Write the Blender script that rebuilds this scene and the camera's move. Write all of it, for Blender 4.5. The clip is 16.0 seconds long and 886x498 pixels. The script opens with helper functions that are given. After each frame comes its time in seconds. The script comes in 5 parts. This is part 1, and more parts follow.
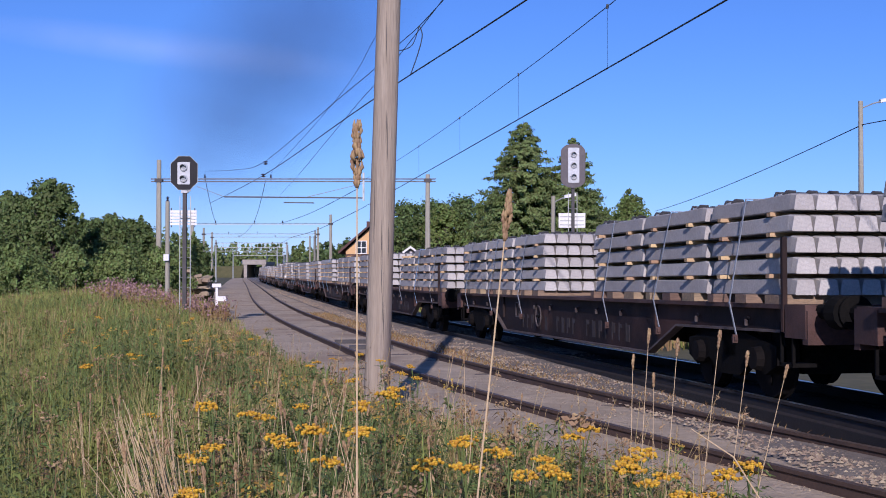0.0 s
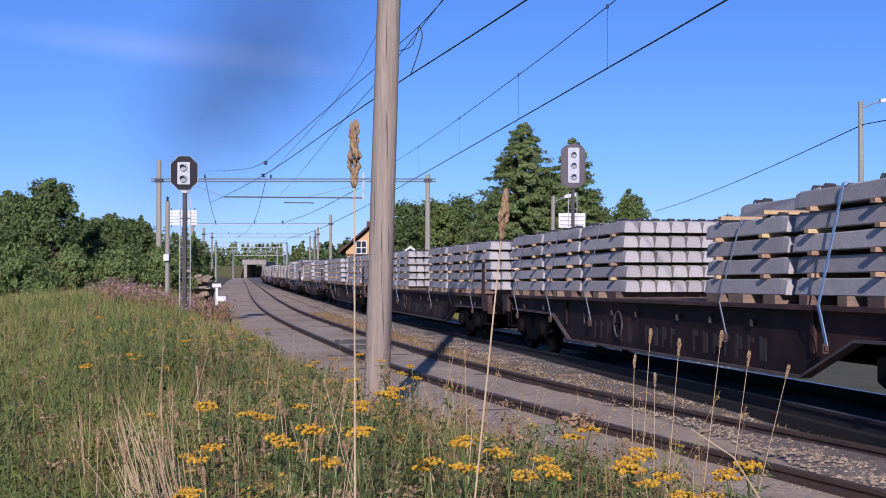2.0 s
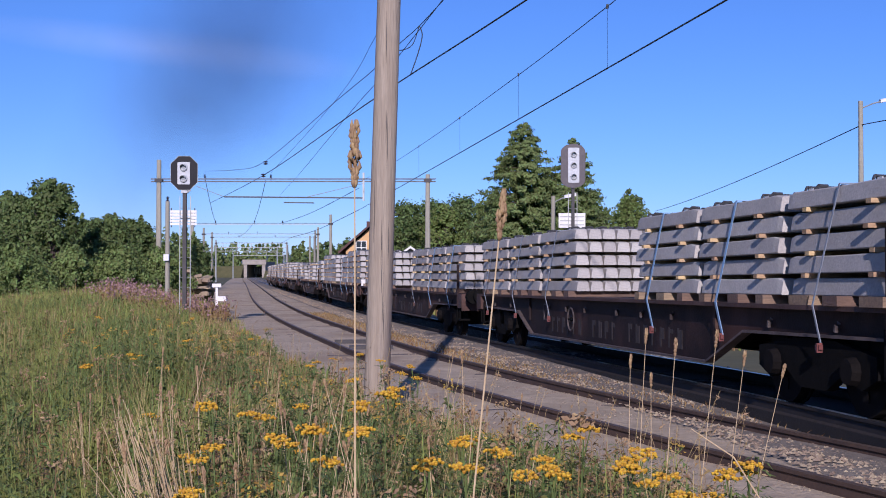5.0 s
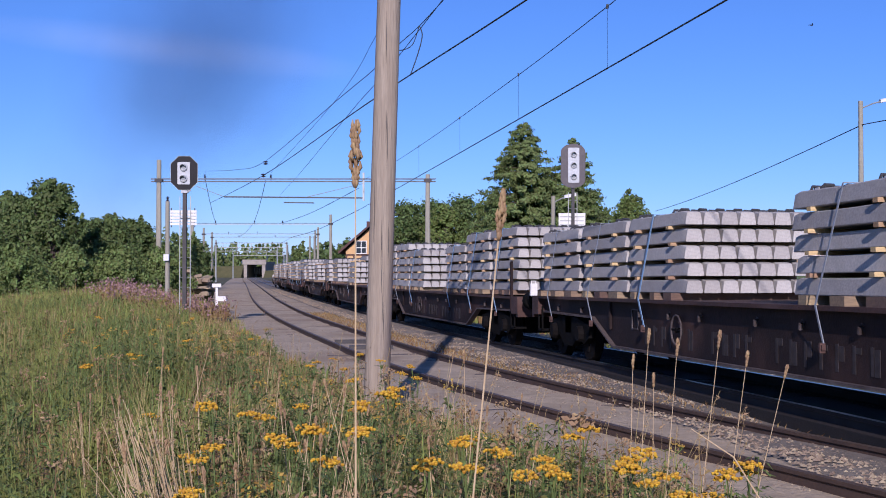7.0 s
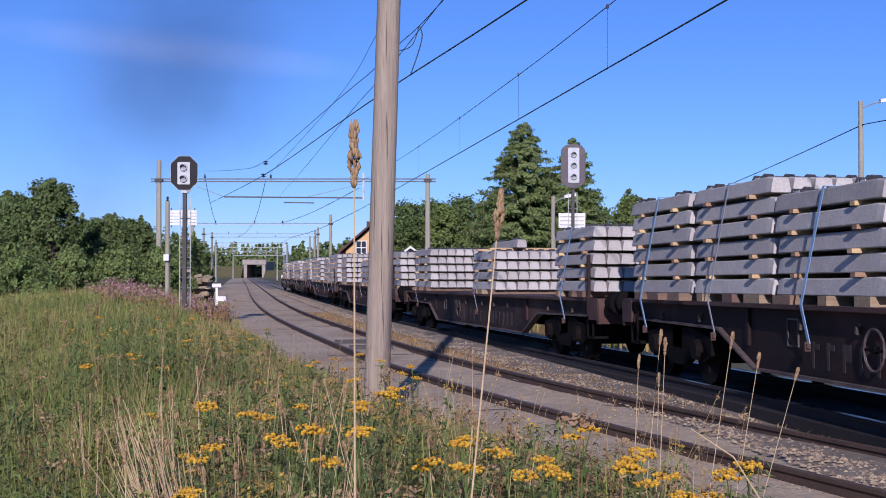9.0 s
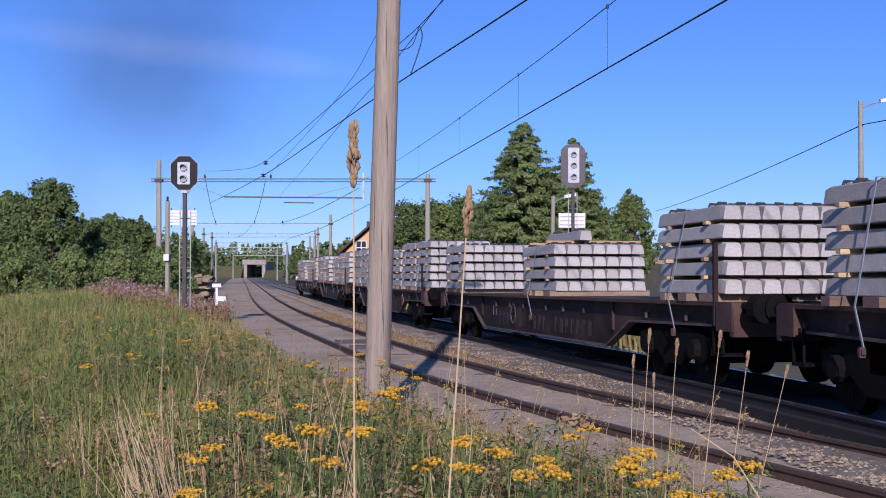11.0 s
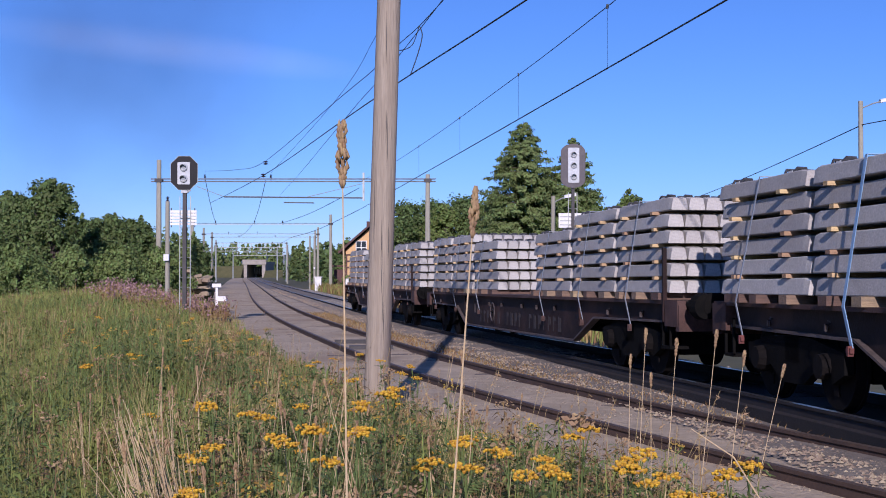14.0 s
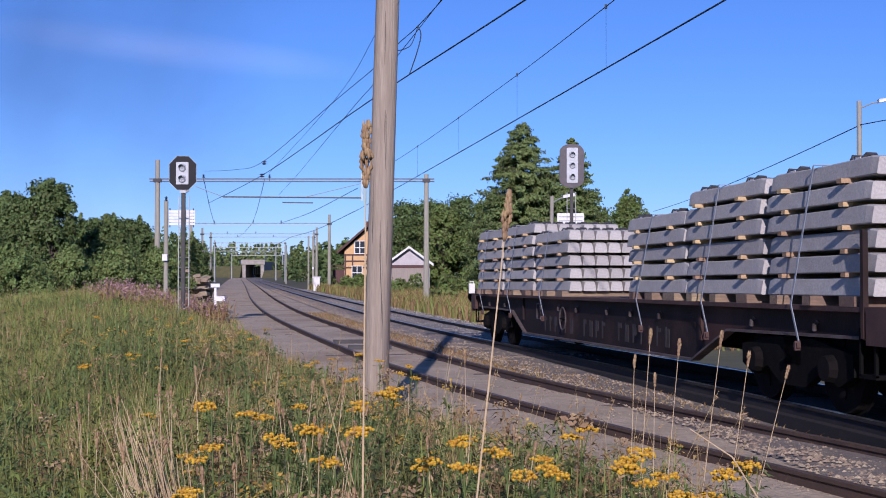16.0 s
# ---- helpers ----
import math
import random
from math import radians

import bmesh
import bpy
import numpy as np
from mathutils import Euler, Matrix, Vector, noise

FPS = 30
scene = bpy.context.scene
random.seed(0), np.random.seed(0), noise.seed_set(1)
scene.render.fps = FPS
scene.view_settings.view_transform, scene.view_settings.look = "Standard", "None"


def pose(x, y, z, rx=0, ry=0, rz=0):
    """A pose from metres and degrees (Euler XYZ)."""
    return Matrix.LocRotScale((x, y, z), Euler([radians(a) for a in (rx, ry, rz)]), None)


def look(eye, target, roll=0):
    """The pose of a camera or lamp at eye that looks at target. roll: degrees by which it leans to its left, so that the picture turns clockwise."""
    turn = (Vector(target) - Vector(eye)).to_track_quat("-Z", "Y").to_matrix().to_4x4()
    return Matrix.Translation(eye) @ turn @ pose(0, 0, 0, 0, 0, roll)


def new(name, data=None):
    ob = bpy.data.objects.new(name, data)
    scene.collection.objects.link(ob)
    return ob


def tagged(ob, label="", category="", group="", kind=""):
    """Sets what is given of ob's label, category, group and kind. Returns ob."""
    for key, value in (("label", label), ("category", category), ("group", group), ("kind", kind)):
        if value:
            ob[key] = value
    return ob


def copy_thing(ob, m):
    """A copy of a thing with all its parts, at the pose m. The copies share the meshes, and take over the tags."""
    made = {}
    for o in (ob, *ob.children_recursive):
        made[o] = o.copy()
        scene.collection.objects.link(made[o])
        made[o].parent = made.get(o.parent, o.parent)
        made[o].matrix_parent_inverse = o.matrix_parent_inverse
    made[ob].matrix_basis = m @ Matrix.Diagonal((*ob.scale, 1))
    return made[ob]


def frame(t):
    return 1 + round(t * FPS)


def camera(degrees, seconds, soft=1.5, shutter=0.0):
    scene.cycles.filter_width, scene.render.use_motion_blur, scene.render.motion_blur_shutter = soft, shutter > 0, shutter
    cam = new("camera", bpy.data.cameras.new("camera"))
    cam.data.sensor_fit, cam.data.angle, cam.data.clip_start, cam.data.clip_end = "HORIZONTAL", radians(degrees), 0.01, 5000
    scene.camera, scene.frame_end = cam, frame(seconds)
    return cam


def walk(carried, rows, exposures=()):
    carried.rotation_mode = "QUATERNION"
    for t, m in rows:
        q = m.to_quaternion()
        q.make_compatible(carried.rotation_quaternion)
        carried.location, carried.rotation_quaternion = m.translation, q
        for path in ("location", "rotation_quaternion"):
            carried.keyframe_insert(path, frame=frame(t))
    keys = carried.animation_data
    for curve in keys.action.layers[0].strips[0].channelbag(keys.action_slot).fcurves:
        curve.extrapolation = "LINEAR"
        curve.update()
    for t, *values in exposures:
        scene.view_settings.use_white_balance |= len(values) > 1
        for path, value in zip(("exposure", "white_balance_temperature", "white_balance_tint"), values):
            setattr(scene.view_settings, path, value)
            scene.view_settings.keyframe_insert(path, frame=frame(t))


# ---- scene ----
cam = camera(38.4, 16.0, soft=1.0, shutter=0.0)
CAM_ROWS = [(0.0, pose(0, 0, 1.63, 91.07, 0, 0)), (15.2, pose(0, 0, 1.63, 91.07, 0, 0)), (16.0, pose(0, 0, 1.63, 91.07, 0, -0.06))]
walk(cam, CAM_ROWS, [(0.0, 0.0, 5070, 34), (16.0, 0.0, 5070, 34)])

# ---- light ----
SUN_EL, SUN_AZ = 22.0, 182.3  # the sun stands right behind the camera
world = bpy.data.worlds.new("sky")
scene.world = world
world.use_nodes = True
wn = world.node_tree
sky = wn.nodes.new("ShaderNodeTexSky")
sky.sky_type, sky.sun_disc = "NISHITA", False
sky.sun_elevation, sky.sun_rotation = radians(SUN_EL), radians(SUN_AZ)
sky.air_density, sky.dust_density, sky.ozone_density, sky.altitude = 1.0, 0.0, 6.5, 900
bg = wn.nodes["Background"]
bg.inputs["Strength"].default_value = 0.088
wn.links.new(sky.outputs["Color"], bg.inputs["Color"])
sun = new("sun", bpy.data.lights.new("sun", "SUN"))
sun.data.energy, sun.data.angle, sun.data.color = 5.0, radians(0.5), (1.0, 0.85, 0.6)
to_sun = Vector((math.sin(radians(SUN_AZ)) * math.cos(radians(SUN_EL)), math.cos(radians(SUN_AZ)) * math.cos(radians(SUN_EL)), math.sin(radians(SUN_EL))))
sun.matrix_world = look(to_sun * 50, (0, 0, 0))


# ---- materials ----
def mat(name, c1, c2=None, scale=8.0, rough=0.8, metal=0.0, bump=0.0, bump_scale=60.0, stretch=(1, 1, 1), c3=None, vary=0.0, island=False, shine=0.5, through_light=0.0):
    """Two colours mixed by noise at two scales, a third as stains, relief by a finer noise."""
    m = bpy.data.materials.new(name)
    m.use_nodes = True
    t = m.node_tree
    b = t.nodes["Principled BSDF"]
    b.inputs["Roughness"].default_value, b.inputs["Metallic"].default_value = rough, metal
    b.inputs["Specular IOR Level"].default_value = shine
    c2 = c2 or tuple(v * 0.8 for v in c1)
    co = t.nodes.new("ShaderNodeTexCoord")
    mp = t.nodes.new("ShaderNodeMapping")
    mp.inputs["Scale"].default_value = stretch
    t.links.new(co.outputs["Object"], mp.inputs["Vector"])

    def noise_node(sc, detail=6):
        n = t.nodes.new("ShaderNodeTexNoise")
        n.inputs["Scale"].default_value, n.inputs["Detail"].default_value = sc, detail
        t.links.new(mp.outputs["Vector"], n.inputs["Vector"])
        return n

    def ramp(src, lo, hi):
        r = t.nodes.new("ShaderNodeMapRange")
        r.inputs["From Min"].default_value, r.inputs["From Max"].default_value = lo, hi
        t.links.new(src, r.inputs["Value"])
        return r.outputs["Result"]

    def mix(fac, a, c, blend="MIX"):
        x = t.nodes.new("ShaderNodeMix")
        x.data_type, x.blend_type = "RGBA", blend
        for sock, v in ((x.inputs["Factor"], fac), (x.inputs["A"], a), (x.inputs["B"], c)):
            if isinstance(v, (int, float)):
                sock.default_value = v
            elif isinstance(v, tuple):
                sock.default_value = (*v, 1)
            else:
                t.links.new(v, sock)
        return x.outputs["Result"]

    n1, n2 = noise_node(scale), noise_node(scale * 7.3)
    col = mix(ramp(n1.outputs["Fac"], 0.35, 0.65), c1, c2)
    col = mix(ramp(n2.outputs["Fac"], 0.3, 0.9), col, tuple(v * 0.72 for v in c2))
    if c3:
        col = mix(ramp(noise_node(scale * 0.37, 8).outputs["Fac"], 0.52, 0.68), col, c3)
    if vary:
        if island:
            rnd = t.nodes.new("ShaderNodeNewGeometry").outputs["Random Per Island"]
        else:
            rnd = t.nodes.new("ShaderNodeObjectInfo").outputs["Random"]
        hsv = t.nodes.new("ShaderNodeHueSaturation")
        r = t.nodes.new("ShaderNodeMapRange")
        r.inputs["To Min"].default_value, r.inputs["To Max"].default_value = 1 - vary, 1 + vary
        t.links.new(rnd, r.inputs["Value"])
        t.links.new(r.outputs["Result"], hsv.inputs["Value"])
        h = t.nodes.new("ShaderNodeMapRange")
        h.inputs["To Min"].default_value, h.inputs["To Max"].default_value = 0.5 - vary * 0.05, 0.5 + vary * 0.05
        t.links.new(rnd, h.inputs["Value"])
        t.links.new(h.outputs["Result"], hsv.inputs["Hue"])
        t.links.new(col, hsv.inputs["Color"])
        col = hsv.outputs["Color"]
    t.links.new(col, b.inputs["Base Color"])
    if bump:
        bp = t.nodes.new("ShaderNodeBump")
        bp.inputs["Strength"].default_value, bp.inputs["Distance"].default_value = bump, 0.02
        t.links.new(noise_node(bump_scale, 4).outputs["Fac"], bp.inputs["Height"])
        t.links.new(bp.outputs["Normal"], b.inputs["Normal"])
    if through_light:
        tr = t.nodes.new("ShaderNodeBsdfTranslucent")
        ad = t.nodes.new("ShaderNodeMixShader")
        ad.inputs["Fac"].default_value = through_light
        t.links.new(col, tr.inputs["Color"])
        t.links.new(b.outputs["BSDF"], ad.inputs[1])
        t.links.new(tr.outputs["BSDF"], ad.inputs[2])
        t.links.new(ad.outputs["Shader"], t.nodes["Material Output"].inputs["Surface"])
    return m


CONCRETE = mat("concrete", (0.5, 0.47, 0.43), (0.41, 0.39, 0.355), 5, 0.85, bump=0.25, bump_scale=45, vary=0.14)
CLIP_DARK = mat("clip_steel", (0.06, 0.06, 0.065), (0.1, 0.1, 0.1), 30, 0.5, 0.4)
CLIP_WHITE = mat("clip_insulator", (0.75, 0.74, 0.7), None, 30, 0.6)
TIMBER = mat("pale_timber", (0.55, 0.38, 0.2), (0.42, 0.28, 0.14), 6, 0.8, bump=0.3, stretch=(0.4, 4, 4), vary=0.35)
OLD_TIMBER = mat("weathered_bearer_wood", (0.3, 0.2, 0.12), (0.18, 0.125, 0.085), 5, 0.85, bump=0.4, stretch=(0.4, 4, 4), vary=0.5)
STRAP = mat("blue_strap", (0.2, 0.36, 0.55), (0.28, 0.42, 0.6), 14, 0.6)
STRAP_GREY = mat("grey_strap", (0.34, 0.37, 0.4), (0.25, 0.28, 0.32), 14, 0.6)
WAGON_BROWN = mat("wagon_brown", (0.034, 0.019, 0.016), (0.02, 0.013, 0.012), 1.6, 0.75, 0.0, bump=0.2, bump_scale=35, c3=(0.075, 0.04, 0.03), vary=0.25, shine=0.2)
WAGON_RUST = mat("wagon_rust", (0.085, 0.04, 0.028), (0.05, 0.026, 0.021), 3, 0.8, 0.1, bump=0.3, c3=(0.09, 0.05, 0.04))
LETTER = mat("worn_lettering", (0.055, 0.042, 0.038), (0.026, 0.018, 0.016), 9, 0.8)
WAGON_LIGHT = mat("worn_flange", (0.15, 0.12, 0.105), (0.07, 0.05, 0.045), 3, 0.75, 0.1)
FADED_WHITE = mat("faded_white_paint", (0.15, 0.125, 0.115), (0.05, 0.036, 0.033), 9, 0.75)
# Grime and the shade beneath the deck are both in these two near-black colours.
BOGIE = mat("bogie_grime_shade", (0.01, 0.009, 0.008), (0.006, 0.006, 0.006), 5, 0.95, 0.0, bump=0.2, shine=0.08)
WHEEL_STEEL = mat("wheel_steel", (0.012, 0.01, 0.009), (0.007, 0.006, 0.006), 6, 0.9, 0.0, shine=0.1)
RED_PAINT = mat("red_paint", (0.17, 0.042, 0.033), (0.1, 0.03, 0.025), 6, 0.6)
WHITE_PAINT = mat("white_paint", (0.78, 0.77, 0.74), (0.7, 0.69, 0.66), 3, 0.6)
RAIL = mat("rail_rust", (0.1, 0.062, 0.042), (0.065, 0.042, 0.032), 4, 0.8, 0.1, stretch=(1, 1, 1))
RAIL_DARK = mat("dark_rail_side", (0.03, 0.022, 0.018), (0.018, 0.014, 0.012), 4, 0.8)
RAIL_TOP = mat("rail_head", (0.16, 0.115, 0.085), (0.11, 0.08, 0.06), 3, 0.6, 0.15)
RAIL_SHINE = mat("polished_rail_head", (0.42, 0.41, 0.4), (0.3, 0.29, 0.28), 3, 0.3, 0.9)
SLEEPER_WOOD = mat("track_sleeper_wood", (0.16, 0.125, 0.1), (0.1, 0.08, 0.066), 3, 0.9, bump=0.4, vary=0.2)
# The train's shade, put into a near-black colour for sleepers and bed.
UNDER_TRAIN_SHADE = mat("under_train_shade_black", (0.02, 0.016, 0.013), (0.012, 0.01, 0.009), 3, 0.9, bump=0.4, vary=0.2)
GRAVEL = mat("gravel", (0.56, 0.45, 0.3), (0.43, 0.345, 0.23), 0.7, 0.95, bump=1.0, bump_scale=22, c3=(0.3, 0.22, 0.135))
STONE = mat("ballast_stone", (0.4, 0.315, 0.21), (0.26, 0.2, 0.14), 9, 0.9, vary=0.35, island=True)
STONE_PALE = mat("pale_ballast_stone", (0.38, 0.34, 0.28), (0.28, 0.25, 0.21), 9, 0.9, vary=0.4, island=True)
SOIL = mat("meadow_soil", (0.13, 0.115, 0.045), (0.085, 0.085, 0.03), 0.4, 0.95, bump=0.6, bump_scale=9)
POLE_WOOD = mat("weathered_pole", (0.4, 0.335, 0.25), (0.3, 0.245, 0.18), 5, 0.85, bump=0.6, bump_scale=26, stretch=(3, 3, 0.14), c3=(0.2, 0.165, 0.14))
MAST_WOOD = mat("grey_mast_wood", (0.38, 0.36, 0.28), (0.28, 0.265, 0.205), 3, 0.85, bump=0.3, stretch=(2, 2, 0.2))
MAST_STEEL = mat("galvanised_steel", (0.42, 0.44, 0.42), (0.33, 0.35, 0.33), 5, 0.55, 0.3)
DARK_STEEL = mat("dark_steel", (0.06, 0.055, 0.055), (0.04, 0.038, 0.038), 5, 0.6, 0.3)
SIGNAL_BLACK = mat("signal_backboard", (0.022, 0.022, 0.025), (0.03, 0.029, 0.03), 4, 0.95)
BEAM_STEEL = mat("weathered_beam_steel", (0.16, 0.16, 0.16), (0.1, 0.1, 0.1), 5, 0.7, 0.2)
STEM = mat("straw_stem", (0.62, 0.48, 0.28), (0.52, 0.38, 0.2), 9, 0.7)
SIGNAL_GREY = mat("signal_grey_backboard", (0.12, 0.105, 0.11), (0.095, 0.085, 0.09), 4, 0.7)
SIGNAL_FACE = mat("signal_face", (0.55, 0.57, 0.58), (0.45, 0.47, 0.48), 5, 0.6)
WIRE = mat("wire", (0.03, 0.035, 0.035), (0.02, 0.025, 0.025), 5, 0.6, 0.3)
INSULATOR = mat("brown_insulator", (0.05, 0.03, 0.03), (0.035, 0.025, 0.025), 5, 0.3)
PALE_LEAF = mat("willow_leaf", (0.25, 0.31, 0.085), (0.18, 0.25, 0.06), 0.25, 0.7, vary=0.4, island=True, through_light=0.4)
LEAF = mat("broad_leaf", (0.22, 0.28, 0.065), (0.16, 0.22, 0.048), 0.25, 0.7, vary=0.4, island=True, through_light=0.4)
LEAF_DARK = mat("shade_leaf", (0.17, 0.225, 0.06), (0.12, 0.175, 0.045), 0.25, 0.7, vary=0.4, island=True, through_light=0.4)
NEEDLE = mat("needle_foliage", (0.27, 0.33, 0.1), (0.2, 0.265, 0.08), 0.3, 0.75, vary=0.4, island=True, through_light=0.45)
BARK = mat("bark", (0.12, 0.09, 0.07), (0.08, 0.062, 0.05), 6, 0.9, bump=0.5)
GRASS = mat("green_grass", (0.3, 0.31, 0.065), (0.2, 0.23, 0.045), 0.5, 0.7, vary=0.45, island=True, through_light=0.35)
STRAW = mat("dry_grass", (0.46, 0.34, 0.14), (0.34, 0.25, 0.1), 0.6, 0.7, vary=0.4, island=True, through_light=0.25)
RUSSET = mat("russet_grass", (0.3, 0.18, 0.07), (0.24, 0.16, 0.06), 0.6, 0.75, vary=0.4, island=True, through_light=0.2)
SEED = mat("seed_head", (0.48, 0.33, 0.16), (0.36, 0.24, 0.12), 40, 0.8, vary=0.25, island=True, through_light=0.2)
TANSY_YELLOW = mat("tansy_flower", (0.68, 0.4, 0.012), (0.5, 0.27, 0.01), 60, 0.65, vary=0.25, island=True)
FADED_TANSY = mat("fading_tansy_flower", (0.48, 0.31, 0.03), (0.34, 0.23, 0.03), 60, 0.7, vary=0.3, island=True)
TANSY_GREEN = mat("tansy_leaf", (0.19, 0.235, 0.06), (0.13, 0.18, 0.042), 8, 0.7, vary=0.35, island=True, through_light=0.3)
FIREWEED = mat("fireweed_pink", (0.42, 0.24, 0.25), (0.32, 0.2, 0.17), 3, 0.75, vary=0.4, island=True, through_light=0.2)
HOUSE_YELLOW = mat("ochre_boards", (0.68, 0.44, 0.2), (0.6, 0.38, 0.17), 2, 0.8)
HOUSE_BROWN = mat("brown_trim", (0.1, 0.045, 0.035), (0.075, 0.035, 0.03), 4, 0.75)
ROOF_TILE = mat("red_brown_roof", (0.13, 0.06, 0.045), (0.09, 0.045, 0.036), 3, 0.85, bump=0.5)
SHED_WALL = mat("pale_shed_boards", (0.55, 0.52, 0.52), (0.46, 0.43, 0.43), 2, 0.8)
SHED_ROOF = mat("shed_roof", (0.2, 0.16, 0.15), (0.15, 0.12, 0.115), 3, 0.85)
GLASS_DARK = mat("window_glass", (0.03, 0.035, 0.04), None, 4, 0.08)
LENS_GREY = mat("lens_glass", (0.36, 0.38, 0.4), (0.28, 0.3, 0.31), 9, 0.2)
BRIDGE_CONCRETE = mat("bridge_concrete", (0.4, 0.36, 0.3), (0.3, 0.27, 0.23), 0.6, 0.9)
BRIDGE_DARK = mat("bridge_inside", (0.06, 0.07, 0.06), (0.04, 0.045, 0.04), 0.6, 0.9)
FIELD = mat("ripe_barley", (0.8, 0.54, 0.24), (0.7, 0.47, 0.2), 0.05, 0.9, bump=0.4)
# Distance haze over the woods is put into this blue colour.
HILL = mat("haze_blue_hill", (0.1, 0.15, 0.2), (0.085, 0.13, 0.18), 0.004, 1.0)
ROCK = mat("rubble", (0.4, 0.31, 0.2), (0.28, 0.22, 0.15), 2, 0.95, bump=0.6, vary=0.2)


# ---- builders ----
class Shape:
    """Vertices and faces of one mesh."""

    def __init__(self):
        self.v, self.f = [], []

    def box(self, x0, x1, y0, y1, z0, z1):
        n = len(self.v)
        self.v += [(x, y, z) for z in (z0, z1) for y in (y0, y1) for x in (x0, x1)]
        self.f += [tuple(n + i for i in q) for q in ((0, 2, 3, 1), (4, 5, 7, 6), (0, 1, 5, 4), (2, 6, 7, 3), (0, 4, 6, 2), (1, 3, 7, 5))]
        return self

    def tube(self, pts, radii, seg=8, cap=True):
        pts = [Vector(p) for p in pts]
        if not isinstance(radii, (list, tuple)):
            radii = [radii] * len(pts)
        n0 = len(self.v)
        for i, p in enumerate(pts):
            d = (pts[min(i + 1, len(pts) - 1)] - pts[max(i - 1, 0)]).normalized()
            a = d.cross(Vector((0, 0, 1)) if abs(d.z) < 0.9 else Vector((1, 0, 0))).normalized()
            b = d.cross(a)
            for k in range(seg):
                w = 2 * math.pi * k / seg
                self.v.append(tuple(p + (a * math.cos(w) + b * math.sin(w)) * radii[i]))
        for i in range(len(pts) - 1):
            for k in range(seg):
                a, b = n0 + i * seg + k, n0 + i * seg + (k + 1) % seg
                self.f.append((a, b, b + seg, a + seg))
        if cap:
            self.f.append(tuple(n0 + k for k in range(seg))[::-1])
            self.f.append(tuple(n0 + (len(pts) - 1) * seg + k for k in range(seg)))
        return self

    def loft(self, rings, cap=True):
        n0, seg = len(self.v), len(rings[0])
        for r in rings:
            self.v += [tuple(p) for p in r]
        for i in range(len(rings) - 1):
            for k in range(seg):
                a, b = n0 + i * seg + k, n0 + i * seg + (k + 1) % seg
                self.f.append((a, b, b + seg, a + seg))
        if cap:
            self.f.append(tuple(n0 + k for k in range(seg))[::-1])
            self.f.append(tuple(n0 + (len(rings) - 1) * seg + k for k in range(seg)))
        return self

    def face(self, *pts):
        n = len(self.v)
        self.v += [tuple(p) for p in pts]
        self.f.append(tuple(range(n, n + len(pts))))
        return self

    def extrude_x(self, prof, x0, x1):
        """A profile of (y, z) carried from x0 to x1."""
        return self.loft([[(x0, y, z) for y, z in prof], [(x1, y, z) for y, z in prof]])

    def blob(self, c, r, rng, squash=1.0):
        n = len(self.v)
        t = (1 + 5 ** 0.5) / 2
        base = [(-1, t, 0), (1, t, 0), (-1, -t, 0), (1, -t, 0), (0, -1, t), (0, 1, t), (0, -1, -t), (0, 1, -t), (t, 0, -1), (t, 0, 1), (-t, 0, -1), (-t, 0, 1)]
        for p in base:
            k = r / 1.9 * rng.uniform(0.75, 1.2)
            self.v.append((c[0] + p[0] * k, c[1] + p[1] * k, c[2] + p[2] * k * squash))
        self.f += [tuple(n + i for i in q) for q in ((0, 11, 5), (0, 5, 1), (0, 1, 7), (0, 7, 10), (0, 10, 11), (1, 5, 9), (5, 11, 4), (11, 10, 2), (10, 7, 6), (7, 1, 8), (3, 9, 4), (3, 4, 2), (3, 2, 6), (3, 6, 8), (3, 8, 9), (4, 9, 5), (2, 4, 11), (6, 2, 10), (8, 6, 7), (9, 8, 1))]
        return self

    def mesh(self, name, *materials, smooth=False):
        me = bpy.data.meshes.new(name)
        me.from_pydata(self.v, [], self.f)
        for m in materials:
            me.materials.append(m)
        if smooth:
            me.polygons.foreach_set("use_smooth", [True] * len(me.polygons))
        me.update()
        return me


def part(name, shape, material, parent, label="", m=None, smooth=False):
    me = shape if isinstance(shape, bpy.types.Mesh) else shape.mesh(name, material, smooth=smooth)
    ob = new(name, me)
    ob.parent = parent
    if m is not None:
        ob.matrix_basis = m
    return tagged(ob, label)


def thing(name, label, category, group="", kind="", m=None, mesh=None):
    ob = tagged(new(name, mesh), label, category, group, kind)
    if m is not None:
        ob.matrix_basis = m
    return ob


# ---- the two tracks ----
KNOT = (0, 12, 25, 40, 60, 90, 140, 230, 520)
MAIN = (6.6692, 0.1191, 0.1943, 0.1944, 0.1889, 0.171, 0.17, 0.164, 0.16, 0.155)
SIDING = (6.6756, 0.394, 0.3288, 0.2216, 0.2038, 0.1714, 0.158, 0.157, 0.16, 0.155)
ARC = np.arange(0, 520, 0.5)


def centre_line(q):
    t = np.interp(ARC, KNOT, q[1:])
    w = np.hanning(21)
    t = np.convolve(np.pad(t, 10, mode="edge"), w / w.sum(), "valid")
    tm = (t[1:] + t[:-1]) / 2
    x = q[0] + np.concatenate([[0], np.cumsum(-np.sin(tm) * 0.5)])
    y = 3 + np.concatenate([[0], np.cumsum(np.cos(tm) * 0.5)])
    return x, y, t


def shifted(line, lat):
    """A centre line moved to its left by lat metres at each place."""
    x, y, t = line
    x, y = x - lat * np.cos(t), y - lat * np.sin(t)
    return x, y, np.arctan2(-np.gradient(x), np.gradient(y))


